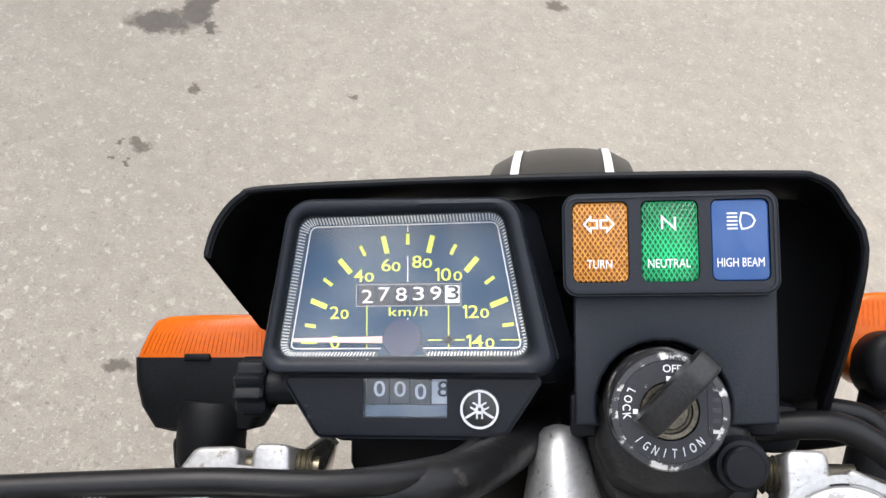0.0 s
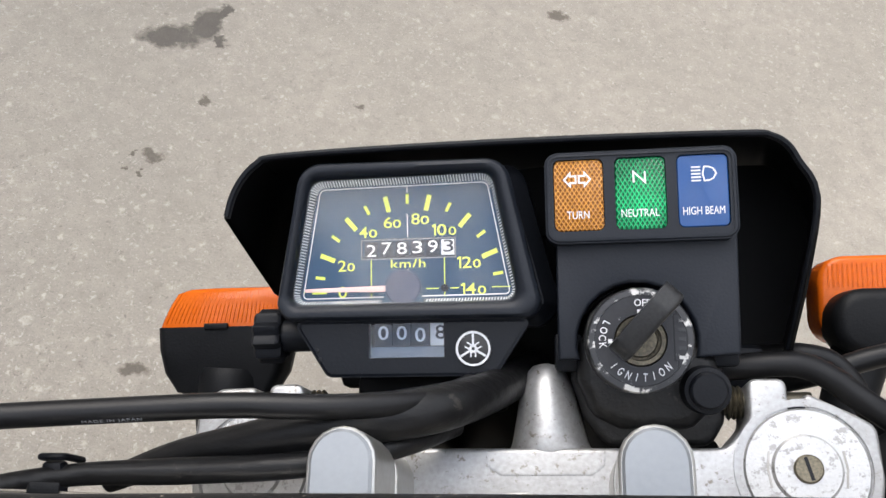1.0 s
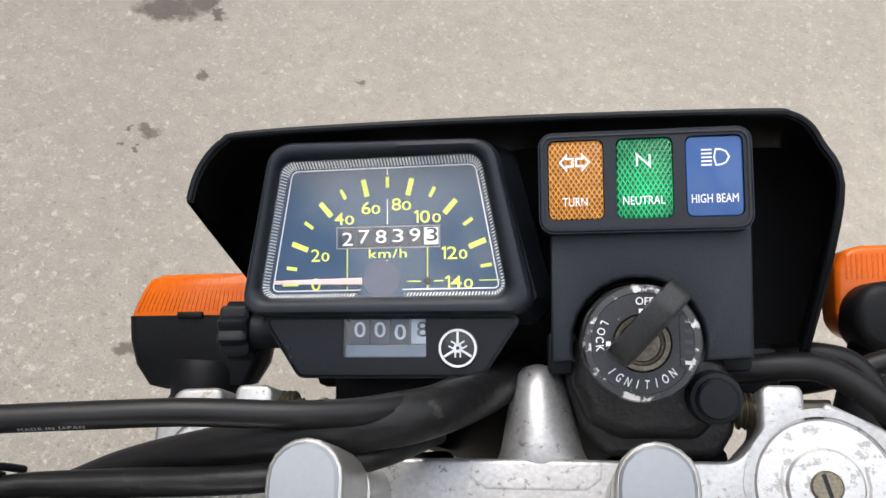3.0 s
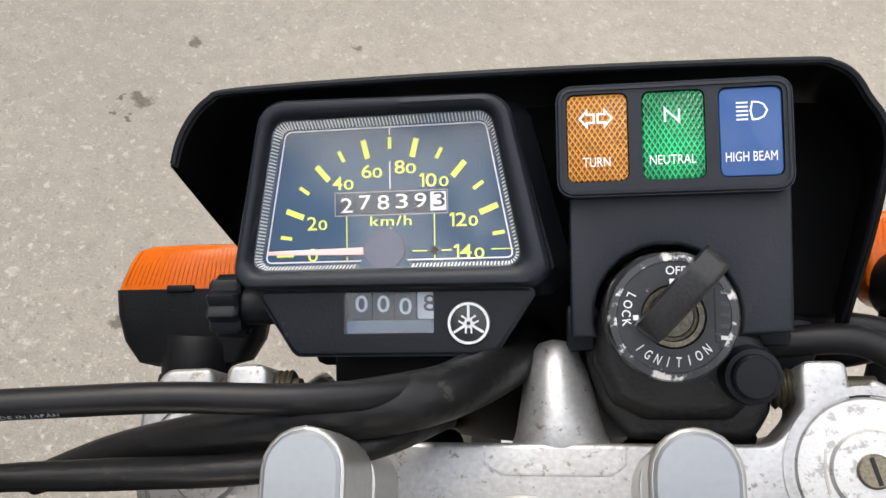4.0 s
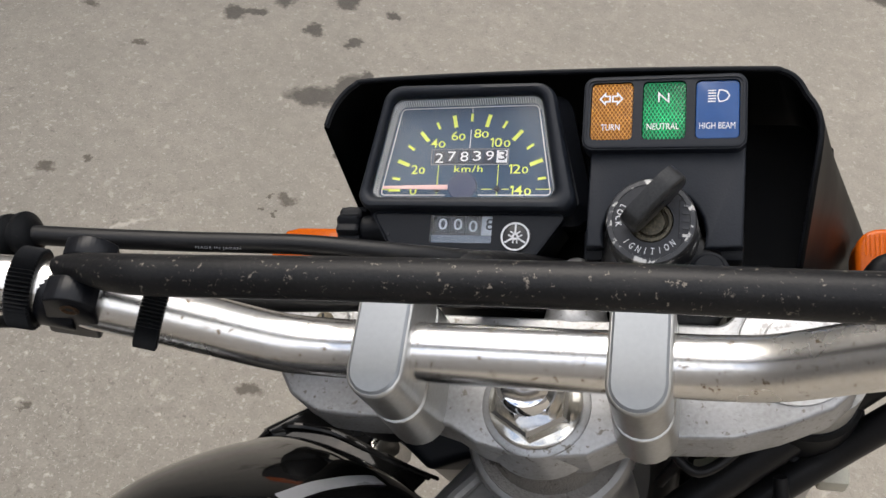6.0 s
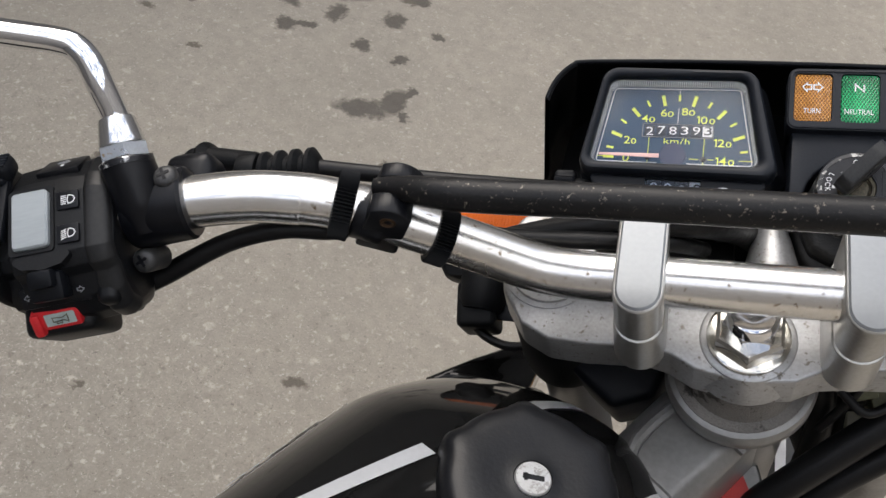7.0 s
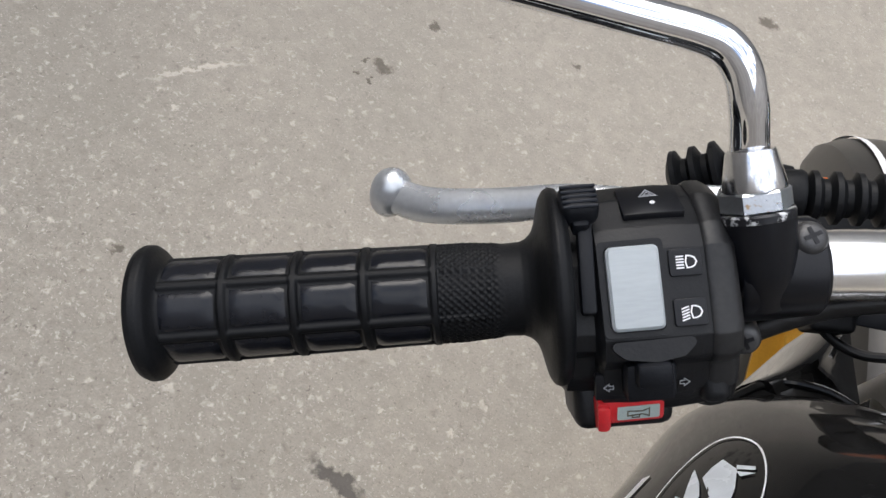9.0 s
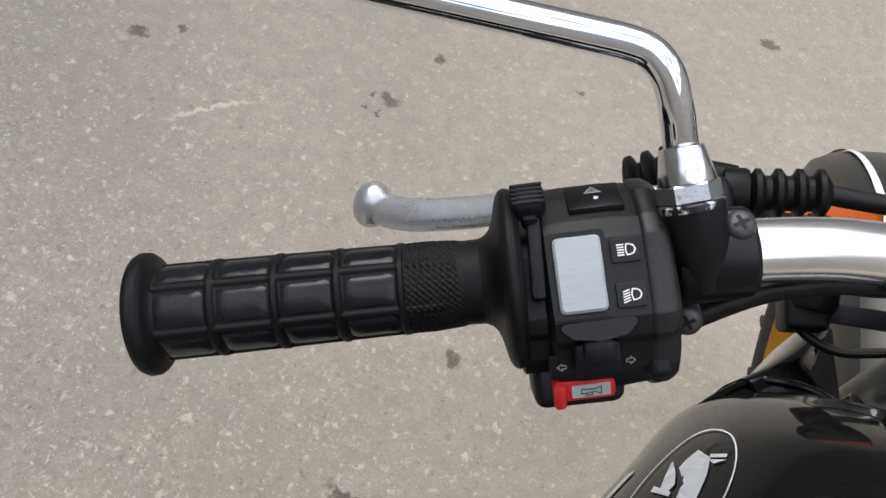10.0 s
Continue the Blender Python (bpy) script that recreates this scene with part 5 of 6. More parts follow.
for y, low in ((4.4, False), (-10.2, True)):
    pl = part("symbol_plate", prism(fillet(rect(6.2, y - 4, 15.6, y + 4), 0.8, 2), -2, 0.35, 0.2), PERCH, switch)
    part("beam_symbol", beam_symbol(11.2, y, 0.80, 0.36, 0.42, low), WHITE, pl)
hz = part("hazard_switch", block((4.4, 24.2, -9.6), (18.5, 15, 3.0), 0.6, (-47, 0, 0)), PERCH, switch, "black hazard switch")
tz = pose(0.0044, 0.0242, -0.0096, -47) @ Matrix.Translation((0, 0, 0.00155))
part("hazard_symbol", merge(moved(strip([(-2.6, 1.6), (2.6, 1.6), (0, 5.2)], 0.4, 0, closed=True), tz), moved(strip([(-1.2, 2.2), (1.2, 2.2), (0, 3.9)], 0.35, 0, closed=True), tz)), GREY_MARK, hz)
part("white_dot", moved(prism(circle(0.6, -2.0, 0.85, 14), 0, 0.15), tz), WHITE, hz)
ch = part("choke_lever", block((-18.3, 24.0, -0.4), (11.6, 11.5, 9), 3, (-30, 0, 0), 3), BLACK_PLASTIC, switch, "ribbed black choke lever")
part("lever_ribs", merge(*[block((-18.3, 26.2 + k * 0.87, 3.5 - k * 0.5), (10.6, 0.95, 1.1), 0.3, (-30, 0, 0), 1) for k in (-4.4, -2.5, -0.6, 1.3, 3.2)]), GREY_PLASTIC, ch)
part("lever_stem", merge(block((-17.6, 6.5, -0.8), (4.6, 31, 4.4), 1.2, (-6, 0, -3)), block((-18.2, 19.5, -1.6), (5.4, 8, 6), 1.5, (-25, 0, 0))), BLACK_PLASTIC, ch)
part("thumb_shelf", loft([[(x, y, z) for x, y in fillet([(-15, -17.5), (14, -17.0), (8, -22.5), (0, -23.8), (-9, -22.5)], 1.5, 3)] for z in (-9, 0.4)]), SWITCH, switch)
part("turn_switch", merge(block((-1.6, -28.0, -8.4), (15, 12, 9), 1.8, (22, 0, 0)), block((-1.2, -26.4, -3.4), (10.5, 7.5, 9), 1.6, (22, 0, 0))), BLACK_PLASTIC, switch, "black turn signal slider")
part("slot", block((-2, -29.5, -14.2), (30, 9, 3), 0.8, (30, 0, 0)), PERCH, switch)
zt = pose(0, -0.0302, -0.0118, 30)
part("arrow_symbol", merge(*[moved(strip([(c - s_ * 1.3, -0.55), (c - s_ * 1.3, 0.55), (c, 0.55), (c, 1.25), (c + s_ * 1.6, 0), (c, -1.25), (c, -0.55)], 0.3, 0, closed=True), zt) for c, s_ in ((9.5, 1), (-13.0, -1))]), GREY_MARK, switch)
lower = part("lower_block", block((-7, -33, -38), (31, 16, 30), 4, (10, 0, 0), 3), SWITCH, switch)
part("bolt_bulge", lathe([(-14, 4.6), (-1, 4.4), (0.6, 3.4), (1.0, 0.1)], (22, -20, -6), (0.2, -0.25, 0.95), 20), SWITCH, switch)
horn = part("horn_button", block((-5.8, -36.0, -22.6), (21, 9.5, 7), 1.6, (42, 0, 1)), RED, switch, "red horn button")
part("horn_flange", block((-14.2, -37.6, -23.4), (4.6, 10.4, 9), 1.6, (42, 0, 1)), RED, horn)
zh = pose(-0.0040, -0.0360, -0.0226, 42, 0, 1) @ Matrix.Translation((0, 0, 0.0036))
hp = part("horn_plate", moved(prism(fillet(rect(-6.2, -2.6, 6.8, 2.8), 0.4, 2), 0, 0.25), zh), surf("pale_sticker", (0.42, 0.50, 0.48), (0.34, 0.40, 0.38), 0.4), horn)
part("horn_symbol", moved(merge(strip([(-3, -1), (-3, 1), (1.5, 0.6), (3.6, 1.6), (3.6, -1.6), (1.5, -0.6)], 0.4, 0.25, closed=True), strip([(-1.6, -0.9), (-1.6, -1.8), (0.6, -1.8), (0.6, -0.7)], 0.4, 0.25)), zh), DARK_METAL, hp)

# ---- clutch lever perch, lever, mirror stem
pd = Vector((-29, -8.5, 3)).normalized()
perch = part("clutch_perch", lathe([(-13.5, 14.4), (-12, 15.6), (11, 16.2), (13, 15.2)], (-252.5, -2.2, 72.6), pd, 40), PERCH, bike, "glossy black clutch lever perch")
MA, MD = Vector((-262.6, 11.5, 89.6)), Vector((-5, 14, 4.6)).normalized()
part("mirror_boss", merge(tube([(-254.5, -13, 75), (-257, -4, 81), (-260, 5, 86), tuple(MA)], [8.5, 10.6, 11, 11], 32, 6), block((-246, 4, 73), (15, 21, 20), 5, (0, 0, 15), 3), block((-256, 18, 46), (24, 26, 20), 6, (0, 0, 10), 3)), PERCH, perch)
for (x, y, z), ax in (((-245.6, 6.8, 85.4), (0.05, 0.2, 0.97)), ((-256.4, -25.0, 70.0), (0.05, -0.4, 0.9))):
    axv = Vector(ax).normalized()
    sc = part("perch_screw", lathe([(-12, 5.6), (-2, 5.4), (1.2, 5.2), (2.6, 4.2), (3.2, 2.6), (3.2, 0.1)], (x, y, z), axv, 24), SCREW, perch, "grey cross-head screw")
    q = Vector((0, 0, 1)).rotation_difference(axv).to_matrix().to_4x4()
    part("cross_slot", merge(*[moved(block((0, 0, 3.1), (5.6, 1.3, 0.7), 0, (0, 0, w)), Matrix.Translation(mm(x, y, z)) @ q) for w in (35, 125)]), PERCH, sc)
hexq = Vector((0, 0, 1)).rotation_difference(MD)
mirror = part("mirror_stem", tube([tuple(MA + MD * 13), tuple(MA + MD * 20), (-272.6, 38.6, 104), (-276.8, 46.5, 109), (-283, 51.6, 112), (-291, 53.2, 114.2), (-304, 53.5, 117.4), (-340, 53.9, 126.2), (-420, 54.7, 145.8), (-490, 55.4, 163)], 5.8, 28, 8), CHROME, bike, "chrome mirror stem with a bend")
part("lock_nut", loft([[MA + hexq @ Vector((r * math.cos(math.pi / 3 * i + 0.3), r * math.sin(math.pi / 3 * i + 0.3), h)) for i in range(6)] for h, r in ((0, 9.7), (0.6, 10.6), (5.8, 10.6), (6.5, 9.8))]), surf("dull_nut_plating", (0.62, 0.65, 0.69), (0.48, 0.50, 0.52), 0.28, 0.9, scale=150, bump=0.15, depth=0.0003, spots=((0.42, 0.30, 0.18), 0.38, 260)), mirror, "dulled steel lock nut", sharp=20)
part("collar", lathe([(6.3, 9.4), (7.2, 9.5), (12.5, 8.5), (17.4, 7.5), (18.1, 7.2), (18.2, 6.6), (17.6, 5.9)], tuple(MA), tuple(MD), 40), surf("brushed_chrome", (0.82, 0.83, 0.85), (0.70, 0.70, 0.70), 0.17, 1.0, scale=80, bump=0.1, depth=0.0002), mirror, "chrome tapered collar")
lever = part("clutch_lever", tube([(-262, 26, 30), (-272, 24.5, 29), (-292, 20, 25), (-320, 16.8, 18), (-345, 11.2, 11), (-370, 7.2, 5), (-385, 7.6, 0), (-393, 11.0, -3)], [5.0, 5.2, 5.8, 6.6, 7.2, 7.5, 7.6, 7.6], 28, 6, flat=0.62), LEVER, bike, "polished alloy clutch lever")
part("ball_end", lathe([(-10.8, 0.5), (-10.2, 3.2), (-8.6, 5.6), (-6, 7.4), (-2.6, 8.5), (1, 8.8), (4.6, 8.2), (7.6, 6.6), (9.6, 4.2), (10.6, 1.6), (10.8, 0.3)], (-394, 10.2, -4), (0.2, 0.9, 0.4), 32), LEVER, lever)


def bellows(a, b, r0, r1, k, name, label):
    a, b = Vector(a), Vector(b)
    n_ = (b - a).length
    prof = [(0, r0 * 0.6)]
    for i in range(k):
        h = n_ * i / k
        w = n_ / k
        prof += [(h + 0.12 * w, r0), (h + 0.35 * w, r1), (h + 0.6 * w, r1), (h + 0.85 * w, r0)]
    prof.append((n_, r0 * 0.7))
    return part(name, lathe(prof, tuple(a), tuple(b - a), 32), RUBBER, bike, label)


part("boot_collar", lathe([(0, 8), (1, 9.4), (9, 9.8), (10.5, 9.0), (11, 7)], (-247, 32.4, 23.4), (38, 3.4, 2), 32), RUBBER, perch)
bellows((-237, 33.2, 23.8), (-206, 37.2, 24.8), 7.0, 9.8, 4, "cable_boot", "black rubber bellows on the clutch cable")
bellows((-284, 33, 12), (-264, 40.5, 20), 6.8, 10.6, 3, "cable_boot", "black rubber boot over the lever pivot")
part("cable_adjuster", tube([(-266, 39, 22), (-242, 37.6, 22)], 6.5, 20, smooth_path=False), RUBBER, bike)

# ---- cables and hoses
def cable(name, pts, r, label, mat_=None):
    return part(name, tube(pts, r, 18, 8), mat_ or HOSE, bike, label)


cc = cable("clutch_cable", [(-210, 37.0, 24.6), (-185, 37.2, 20), (-150, 38.4, 12), (-120, 39.4, 7), (-94, 40, 3), (-62, 39, -3), (-38, 40, -16), (-26, 43, -40), (-22, 48, -75)], 4.1, "black clutch cable with small white lettering")
part("lettering", moved(letters("MADE IN JAPAN", 1.25, (0, 0, 0), wide=1.3, thick=0.05, spacing=1.15), Matrix.Translation(mm(-130, 35.9, 11.75)) @ pose(0, 0, 0, 46, 9.5, 2)), GREY_MARK, cc)
cable("wire_loom", [(-150, 13, -24), (-122, 22, -20), (-92, 27.5, -16), (-63, 33, -15), (-40, 36, -18), (-25, 39, -30), (-12, 44, -56), (-4, 50, -90)], [4.2, 5.4, 7.0, 8.0, 8.2, 7.8, 7, 6.5], "black sheathed wiring loom", LOOM)
cable("switch_loom", [(-288, -42, 50), (-262, -27, 48), (-232, -9.5, 50), (-207, -1.3, 49), (-186, 2, 42), (-172, 14, 22), (-150, 18, 2), (-117, 18.5, -6), (-75, 20.4, -8), (-46, 25, -20), (-30, 30, -44)], [5, 4.8, 4.4, 4.2, 4.2, 4, 3.6, 4.4, 4.2, 4, 4], "black switch wiring along the bar", LOOM)
clip = part("cable_clip", merge(tube([(-158, 22, -6), (-158, 24, 3), (-156.5, 24.4, 5.5), (-151, 24.4, 5.5), (-149.5, 24, 3), (-149.5, 22, -6)], 1.2, 8, 4), block((-153.8, 17, 3), (7.5, 12, 6), 2)), BLACK_PLASTIC, bike, "black cable clip")
cable("brake_hose", [(52, 50, -98), (66, 48, -88), (88, 49.5, -85), (99, 48.5, -85), (108.5, 43.6, -85), (118, 36.1, -85), (131, 26.6, -86), (160, 5, -90), (190, -20, -88)], 5.0, "thick black hose")
cable("throttle_cable", [(80, 52, -118), (94, 53, -108), (103, 53, -105), (113.5, 50, -105), (121.5, 41, -105), (128, 28, -106), (150, 4, -108), (180, -22, -106)], 4.4, "black throttle cable")
cable("throttle_cable", [(90, 40, -126), (104, 43, -116), (117, 46.5, -112), (128, 50, -112), (141, 52.8, -112), (165, 56, -112), (190, 58, -110)], 4.6, "black throttle cable")
cable("main_hose", [(165, 42, -52), (116, 5, -96), (75, -28, -112), (34, -61, -128), (-2, -92, -150), (-30, -120, -180)], 8.6, "black hose running down to the frame")
cable("main_hose", [(168, 20, -70), (120, -14, -108), (82, -42, -124), (46, -68, -140), (10, -100, -165)], 7.0, "black hose running down to the frame")
cable("thin_wire", [(40, -24, -90), (54, -34, -92), (72, -20, -96), (78, 0, -100)], 2.4, "thin black wire")
flash = part("signal_mount", block((-169, 20, -184), (26, 31, 34), 4, (0, 0, 6), 3), RUBBER, bike, "black rubber turn signal mount with a wire loop")
part("signal_wire", tube([(-172, 8, -182), (-160, 0, -182), (-144, -4, -180), (-118, 0, -174)], 3.0, 10, 6), HOSE, flash)
part("mount_strap", block((-140, 18, -178), (40, 12, 3), 1), BLACK_PLASTIC, flash)

# clutter round the steering head; the two black blocks stand in for deep shade
part("shade_block", prism(fillet([(-97, 2), (-97, -24), (-72, -44), (-50, -36), (-42, -14), (-46, 6)], 6), -190, -108, 5), BLACK_PLASTIC, backbone, "black block added for the deep shade beside the steering head", SMAT)
part("shade_block", prism(fillet([(30, 10), (29, -30), (42, -62), (78, -54), (76, 4)], 6), -220, -160, 5), BLACK_PLASTIC, backbone, "black block added for the deep shade beside the steering head", SMAT)
cable("frame_hose", [(28, 12, -96), (34, -12, -112), (38, -34, -136), (34, -58, -170)], 7, "black hose beside the steering head")
cable("frame_hose", [(62, 16, -110), (56, -8, -128), (52, -30, -150), (48, -60, -180)], 8, "black hose beside the steering head")
cable("thin_wire", [(44, 10, -88), (52, -14, -94), (46, -28, -104), (36, -40, -126)], 2.6, "thin black wire")
cable("hanging_hose", [(88, -33, -112), (89, -43, -116), (90, -53, -120)], [3.0, 3.6, 4.8], "short black hose end")
for c_, s_ in (((52, -16, -112), (16, 18, 12)), ((66, -22, -122), (14, 14, 14))):
    part("connector", block(c_, s_, 2, (10, 0, 15)), surf("olive_connector", (0.20, 0.20, 0.11), (0.12, 0.12, 0.07), 0.4), backbone, "olive plastic cable connector", SMAT)
CHIPPED = surf("chipped_black_paint", (0.006, 0.0066, 0.009), (0.012, 0.013, 0.017), 0.33, 0.2, scale=100, bump=0.3, depth=0.0004, spots=((0.60, 0.61, 0.62), 0.44, 240))
part("chipped_edge", lathe([(-2.6, 11.06), (-0.6, 11.2), (0.05, 10.8), (0.1, 8)], tuple(MA), tuple(MD), 40), CHIPPED, perch, "black paint chipped to bare metal")

# ---- fuel tank (tank frame)
TST = [(-0.46, -0.05, 0.085), (-0.34, -0.022, 0.100), (-0.22, -0.008, 0.117), (-0.12, -0.002, 0.129), (-0.05, -0.003, 0.1355), (0.0, -0.006, 0.1395), (0.03, -0.015, 0.1425), (0.06, -0.031, 0.145), (0.082, -0.052, 0.144), (0.100, -0.084, 0.136), (0.114, -0.124, 0.115), (0.122, -0.165, 0.085)]
TB = 0.195


TY = [v.y for v in spline([(0, y, 0) for y, _, _ in TST], 4)]
TT = [v.y for v in spline([(0, t, 0) for _, t, _ in TST], 4)]
TA = [v.y for v in spline([(0, a, 0) for _, _, a in TST], 4)]


def tank_point(y, ang, lift=0.0):
    """A point on the skin: ang in degrees from the top, to the right positive."""
    i = min(range(len(TY)), key=lambda k: abs(TY[k] - y))
    j = min(i + 1, len(TY) - 1) if y > TY[i] else max(i - 1, 0)
    f = 0 if i == j else (y - TY[i]) / (TY[j] - TY[i])
    t, a = TT[i] + (TT[j] - TT[i]) * f, TA[i] + (TA[j] - TA[i]) * f
    s, c = math.sin(radians(ang)), math.cos(radians(ang))
    n = Vector((s / a, 0, c / TB)).normalized()
    # the shoulders fall away more steeply towards the front
    drop = (1 - c) ** (1 - 0.22 * min(max(y / 0.06, 0), 1)) if c > 0 else 1 - c
    return (Vector((a * s, y, t - TB * drop)) + n * lift) * 1000


trings = []
for k in range(len(TY)):
    top = [tank_point(TY[k], a) for a in range(-120, 121, 4)]
    b = TT[k] - TB * 1.5 - 0.02
    trings.append(top + [Vector((TA[k] * 700, TY[k] * 1000, b * 1000)), Vector((-TA[k] * 700, TY[k] * 1000, b * 1000))])
tank = part("fuel_tank", loft(trings), TANK_PAINT, bike, "glossy black fuel tank with silver stripes", TMAT, sharp=50)


def tank_strip(path, w):
    """A film on the skin: path of (y, angle), width in degrees of angle per row."""
    pts = spline([(y * 1000, a, 0) for y, a in path], 8)
    rows_ = [[tank_point(p.x / 1000, p.y + (j / 4 - 0.5) * w, 0.0007) for j in range(5)] for p in pts]
    return loft(rows_, close=False, caps=(False, False))


part("stripe", tank_strip([(-0.34, -62), (-0.22, -45), (-0.12, -31), (-0.06, -23), (-0.018, -17.6)], 3.8), SILVER_FILM, tank, "silver tank stripe")
part("stripe", tank_strip([(0.034, -15.0), (0.055, -14.0), (0.080, -11.0)], 3.4), SILVER_FILM, tank, "silver tank stripe")
part("stripe", tank_strip([(-0.34, 62), (-0.22, 45), (-0.12, 29), (-0.06, 21.5), (-0.018, 17)], 3.6), SILVER_FILM, tank, "silver tank stripe")
part("stripe", tank_strip([(0.030, 14), (0.055, 13.0), (0.080, 13.5)], 3.4), SILVER_FILM, tank, "silver tank stripe")
def emblem_oval(scale):
    """The slanting oval on the flank, as (y, angle) rows."""
    out = []
    for i in range(49):
        w = 2 * math.pi * i / 48
        dy = 0.055 * math.cos(w) * scale
        out.append((-0.046 + dy, -60.8 - dy * 85 + 10.4 * math.sin(w) * scale))
    return out


part("decal_ring", loft([[tank_point(y, a, 0.0007) for y, a in emblem_oval(k)] for k in (1.0, 0.972)], close=False, caps=(False, False)), WHITE, tank, "thin white oval decal line")


def tank_patch(poly, k=6, lift=0.0008):
    """A filled film patch on the skin, from an outline of (y, angle)."""
    cy_, ca_ = sum(p[0] for p in poly) / len(poly), sum(p[1] for p in poly) / len(poly)
    lines_ = [[tank_point(cy_ + (y - cy_) * (j / k), ca_ + (a - ca_) * (j / k), lift) for y, a in poly + poly[:1]] for j in range(1, k + 1)]
    return loft(lines_, close=False, caps=(True, False))


DECAL_WHITE = plain("pale_blue_white_decal", (0.66, 0.71, 0.76), 0.25)
for poly_ in (
    fillet([(-0.012, -63.8), (-0.019, -59.5), (-0.036, -56.3), (-0.040, -60.0), (-0.024, -65.5)], [0.006, 0.004, 0.002, 0.002, 0.004], 4),
    fillet([(-0.034, -56.8), (-0.056, -54.3), (-0.080, -53.5), (-0.080, -56.5), (-0.057, -58.0), (-0.040, -60.5)], 0.0015, 3),
    fillet([(-0.018, -68.5), (-0.030, -64.5), (-0.040, -62.0), (-0.048, -62.4), (-0.046, -64.2), (-0.033, -66.3)], 0.001, 3),
    [(-0.0160, -60.2), (-0.0160, -56.6), (-0.0185, -56.2), (-0.0190, -59.6)],
    [(-0.0205, -59.4), (-0.0205, -55.8), (-0.0240, -57.8)],
    [(-0.0400, -67.0), (-0.0455, -61.5), (-0.0490, -61.0), (-0.0445, -66.5)],
    [(-0.0520, -66.0), (-0.0570, -60.0), (-0.0600, -59.6), (-0.0560, -65.6)],
    [(-0.0625, -65.0), (-0.0670, -59.2), (-0.0705, -58.8), (-0.0665, -64.6)],
):
    part("decal_shape", tank_patch(poly_), DECAL_WHITE, tank, "plain white decal shape")
TANK_LINE = plain("black_decal_line", (0.008, 0.008, 0.008), 0.2)
part("decal_line", tank_strip([(-0.020, -64.6), (-0.022, -61.2), (-0.028, -60.4), (-0.033, -61.6), (-0.038, -60.2)], 1.0), TANK_LINE, tank)
part("side_stripe", tank_strip([(-0.016, -81.5), (-0.036, -81.6), (-0.075, -81.5), (-0.16, -80)], 2.4), SILVER_FILM, tank, "silver pinstripe low on the flank")
# seam bead and front shroud
FLANGE = [(-141, 50, -225), (-140, 62, -201), (-136, 78, -181), (-129, 91, -166), (-108, 108, -161), (-85, 118, -160), (-60, 126, -156), (-40, 128, -141)]
part("tank_flange", tube(FLANGE, [1.6, 2.2, 2.6, 2.8, 2.6, 2.4, 2.2, 2.0], 10, 8), TANK_PAINT, tank, "rolled front edge of the tank")
part("flange_lip", tube([(x + 3, y + 4.5, z - 3.5) for x, y, z in FLANGE], [1.0, 1.4, 1.7, 1.8, 1.6, 1.5, 1.4, 1.2], 8, 8), TANK_PAINT, tank)
part("flange_web", loft([[Vector(p) + Vector(d) * k for k in (0.0, 0.5, 1.0)] for p, d in zip(FLANGE, [(12, -10, -4)] * 3 + [(10, -14, -3)] * 2 + [(2, -16, 2)] * 3)], close=False, caps=(False, False)), TANK_PAINT, tank)
sh = []
for y, ridge, xr, xi, zi in ((84, -164, -131, -92, -168), (100, -160, -126, -87, -165), (118, -164, -124.5, -86, -163), (135, -171, -124, -91, -173), (152, -179, -124, -99, -181), (170, -187, -124.5, -108, -189), (186, -194.5, -125, -115, -196), (198, -200.5, -125, -120, -201.5), (204, -206, -125.5, -122, -207)):
    dip = 5.0 if 90 < y < 180 else 1.5
    sec = [(xr - 3, ridge - 150), (xr - 9, ridge - 60), (xr - 8.5, ridge - 22), (xr - 5.5, ridge - 6), (xr - 2, ridge - 0.8), (xr + 1.5, ridge - 0.6), (xr + 5, ridge - 2.8), (xr + 0.35 * (xi - xr), ridge + 0.35 * (zi - ridge) - dip), (xr + 0.7 * (xi - xr), ridge + 0.7 * (zi - ridge) - dip), (xi - 2, zi - 0.6), (xi, zi), (xi + 1.2, zi - 3), (xi, zi - 40), (xi - 4, ridge - 150)]
    sh.append([(x, y, z) for x, z in sec])
part("tank_shroud", loft(sh), TANK_PAINT, tank, "glossy black front mount", sharp=60)
part("mount_bolt", lathe([(0, 9), (8, 9), (9, 7), (9, 1)], (-80, 128, -172), (0.1, 0.35, 0.9), 24), NUT_STEEL, tank, "bright mounting bolt")

# filler cap
lob = []
for z, r in ((-30, 40), (-12, 40), (-5, 39.4), (-1.6, 37.6), (0.4, 34), (1.0, 29), (1.0, 24), (0.8, 20), (0.2, 14), (0.1, 9.4), (0.4, 8.4), (0.0, 8.2), (0.0, 0.2)):
    ring = []
    for i in range(96):
        w = 2 * math.pi * i / 96
        bump_ = 1 + (0.085 * max(0, math.cos(6 * w)) ** 2 - 0.045) * (1 if r > 22 else 0)
        ring.append((r * bump_ * math.cos(w), r * bump_ * math.sin(w), z))
    lob.append(ring)
CAPM = TMAT @ pose(0.0, 0.0, 0.004, -3, 0, 20)
cap_ = part("filler_cap", loft(lob), CAP_RUBBER, bike, "dusty black lobed filler cap", CAPM)
part("cap_lock", lathe([(-1, 7.9), (0.9, 7.8), (1.5, 7.2), (1.6, 0.1)], (0, 0, 0), seg=36), FORK_CAP, cap_, "round silver keyhole plate")
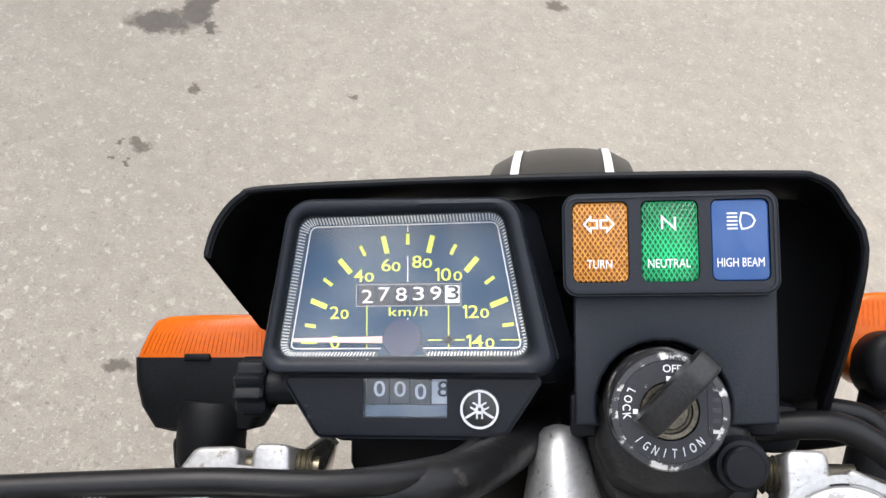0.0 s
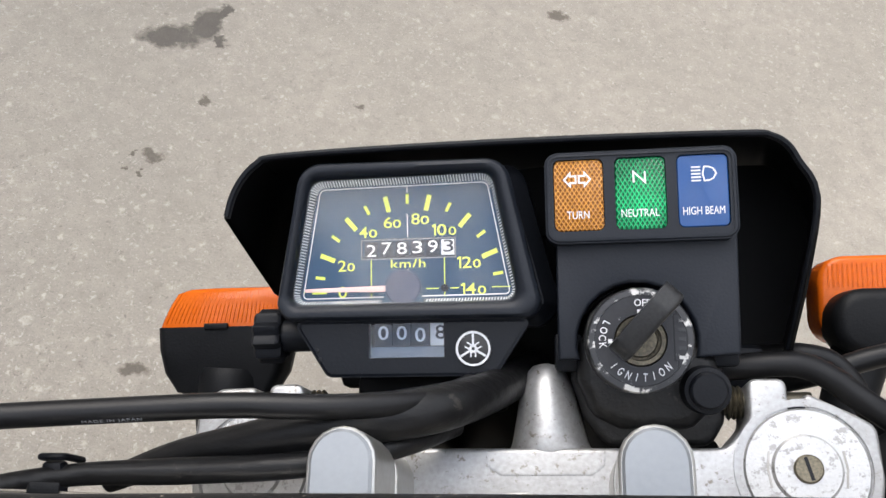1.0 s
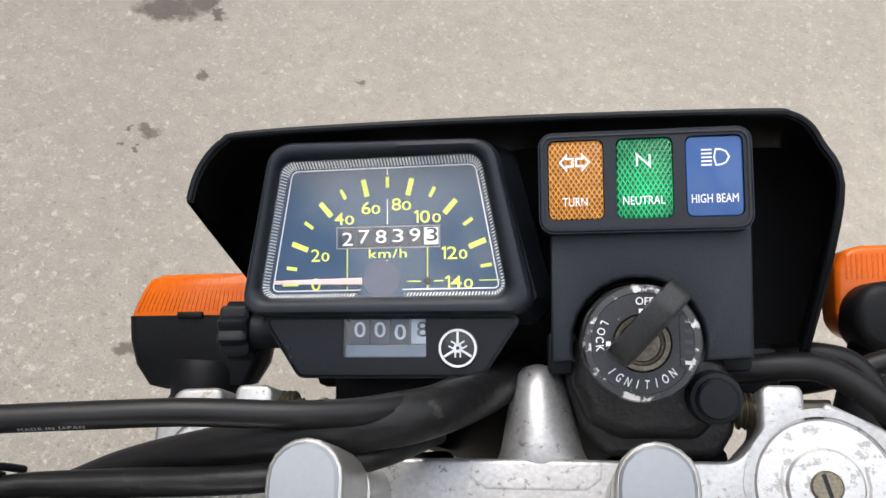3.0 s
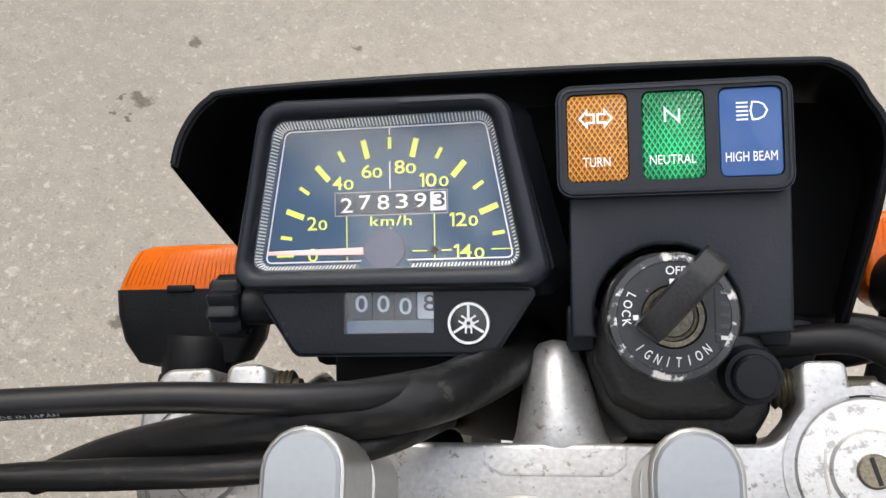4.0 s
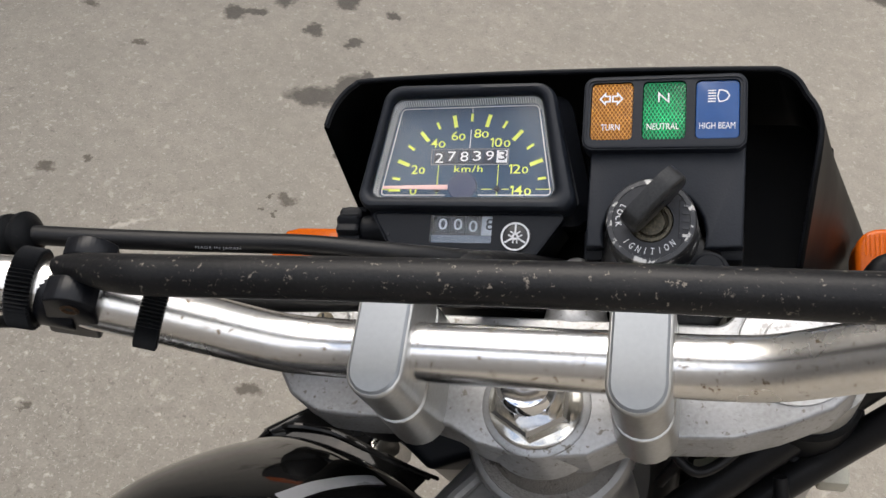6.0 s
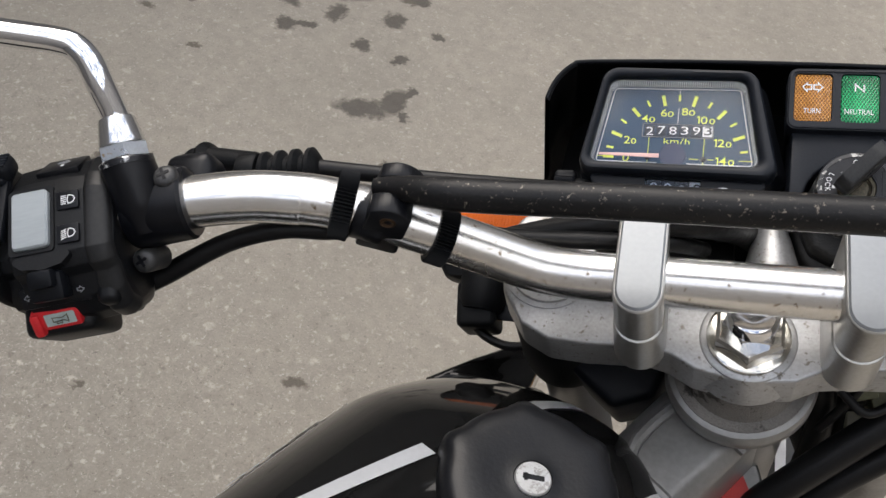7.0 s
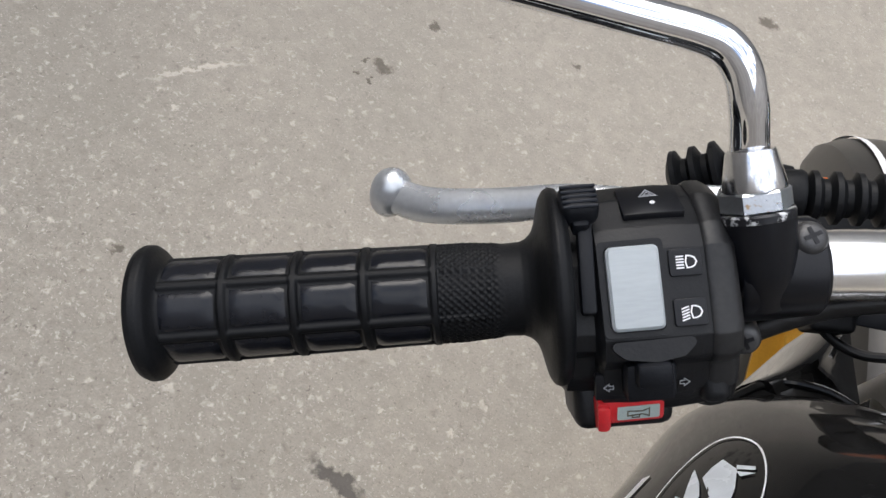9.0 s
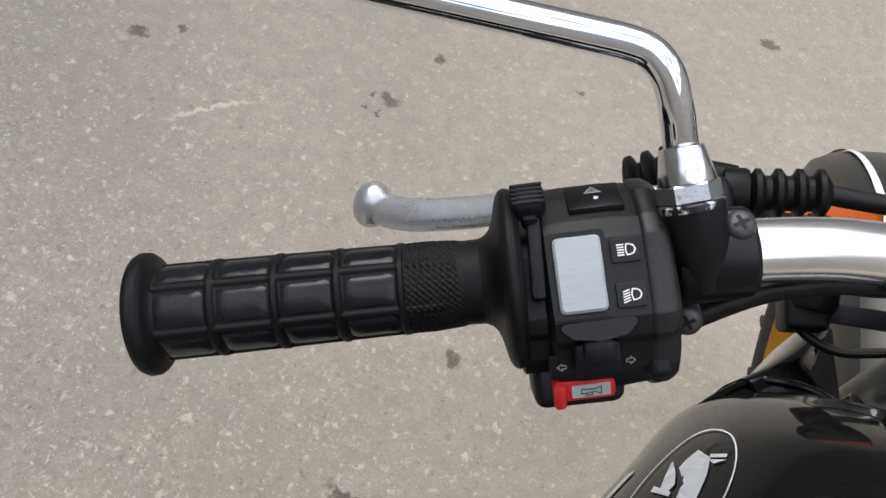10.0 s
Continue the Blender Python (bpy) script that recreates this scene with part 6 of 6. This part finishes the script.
part("keyhole", merge(strip([(-4.2, -1.6), (4.2, 1.8)], 2.4, 1.55, 0.12), strip([(-3.6, 0.4), (-2.2, -2.8)], 1.6, 1.55, 0.12)), PERCH, cap_)

# ---- front wheel and mudguard
AX = YMAT @ mm(CXF, 55, -812)
wx = SMAT.to_3x3() @ Vector((1, 0, 0))
wy = Vector((0, 0, 1)).cross(wx).normalized()
wz = wx.cross(wy)
WMAT = Matrix.Translation(AX) @ Matrix((wx, wy, wz)).transposed().to_4x4()


def wheel_ring(prof, seg=96):
    """A body of revolution about the axle: rows of (across, radius)."""
    return loft([[(x, r * math.cos(2 * math.pi * i / seg), r * math.sin(2 * math.pi * i / seg)) for i in range(seg)] for x, r in prof], caps=(False, False))


RT = AX.z * 1000 / 0.96 - 7
wheel = part("front_wheel", wheel_ring([(-32, RT - 62), (-40, RT - 48), (-42, RT - 30), (-36, RT - 10), (-20, RT - 1), (0, RT + 2), (20, RT - 1), (36, RT - 10), (42, RT - 30), (40, RT - 48), (32, RT - 62)]), TYRE, bike, "black front tyre on a gold rim", WMAT)
part("rim", wheel_ring([(-33, RT - 60), (-33, RT - 70), (-26, RT - 76), (-14, RT - 84), (14, RT - 84), (26, RT - 76), (33, RT - 70), (33, RT - 60)]), GOLD, wheel, "gold wheel rim")
part("hub", tube([(-50, 0, 0), (50, 0, 0)], 42, 32, smooth_path=False), CAST_DULL, wheel)
knobs = []
for i in range(48):
    a = 2 * math.pi * i / 48
    for x in ((-32, -8, 20) if i % 2 else (-20, 8, 32)):
        rr = RT - (4 if abs(x) > 25 else 0)
        knobs.append(moved(block((0, 0, 0), (16, 24, 12), 2, seg=1), Matrix.Translation(mm(x, rr * math.cos(a), rr * math.sin(a))) @ Euler((a, 0, 0)).to_matrix().to_4x4()))
part("tread", merge(*knobs), TYRE, wheel)
for i in range(18):
    a = 2 * math.pi * i / 18
    part("spoke", tube([((-30 if i % 2 else 30), 40 * math.cos(a + 0.6), 40 * math.sin(a + 0.6)), (0, (RT - 84) * math.cos(a), (RT - 84) * math.sin(a))], 1.6, 6, smooth_path=False), CHROME, wheel)

FR = 412
fr_rings, across = [], [(-84, -74), (-81, -34), (-70, -13), (-50, -3), (-24, 1), (0, 2), (24, 1), (50, -3), (68, -13), (78, -34), (81, -74)]
for deg in range(20, 131, 5):
    a = radians(deg)
    tip = max(0, (34 - deg) / 14)
    fr_rings.append([(9 + x * (1 - 0.25 * tip), (FR + z) * math.cos(a), (FR + z) * math.sin(a)) for x, z in across] + [(9 + x * (0.97 - 0.25 * tip), (FR + z - 3) * math.cos(a), (FR + z - 3) * math.sin(a)) for x, z in across[::-1]])
guard = part("mudguard", loft(fr_rings), surf("black_mudguard_plastic", (0.02, 0.02, 0.02), (0.035, 0.033, 0.03), 0.35, scale=20, bump=0.1), bike, "black front mudguard with two white stripes", WMAT)
for x0 in (-44, 44):
    part("guard_stripe", loft([[(9 + x0 + dx, (FR - 0.2 + 0.6) * math.cos(radians(d_)), (FR + 0.4) * math.sin(radians(d_))) for dx in (-4, 4)] for d_ in range(30, 128, 4)], close=False, caps=(False, False)), WHITE, guard)
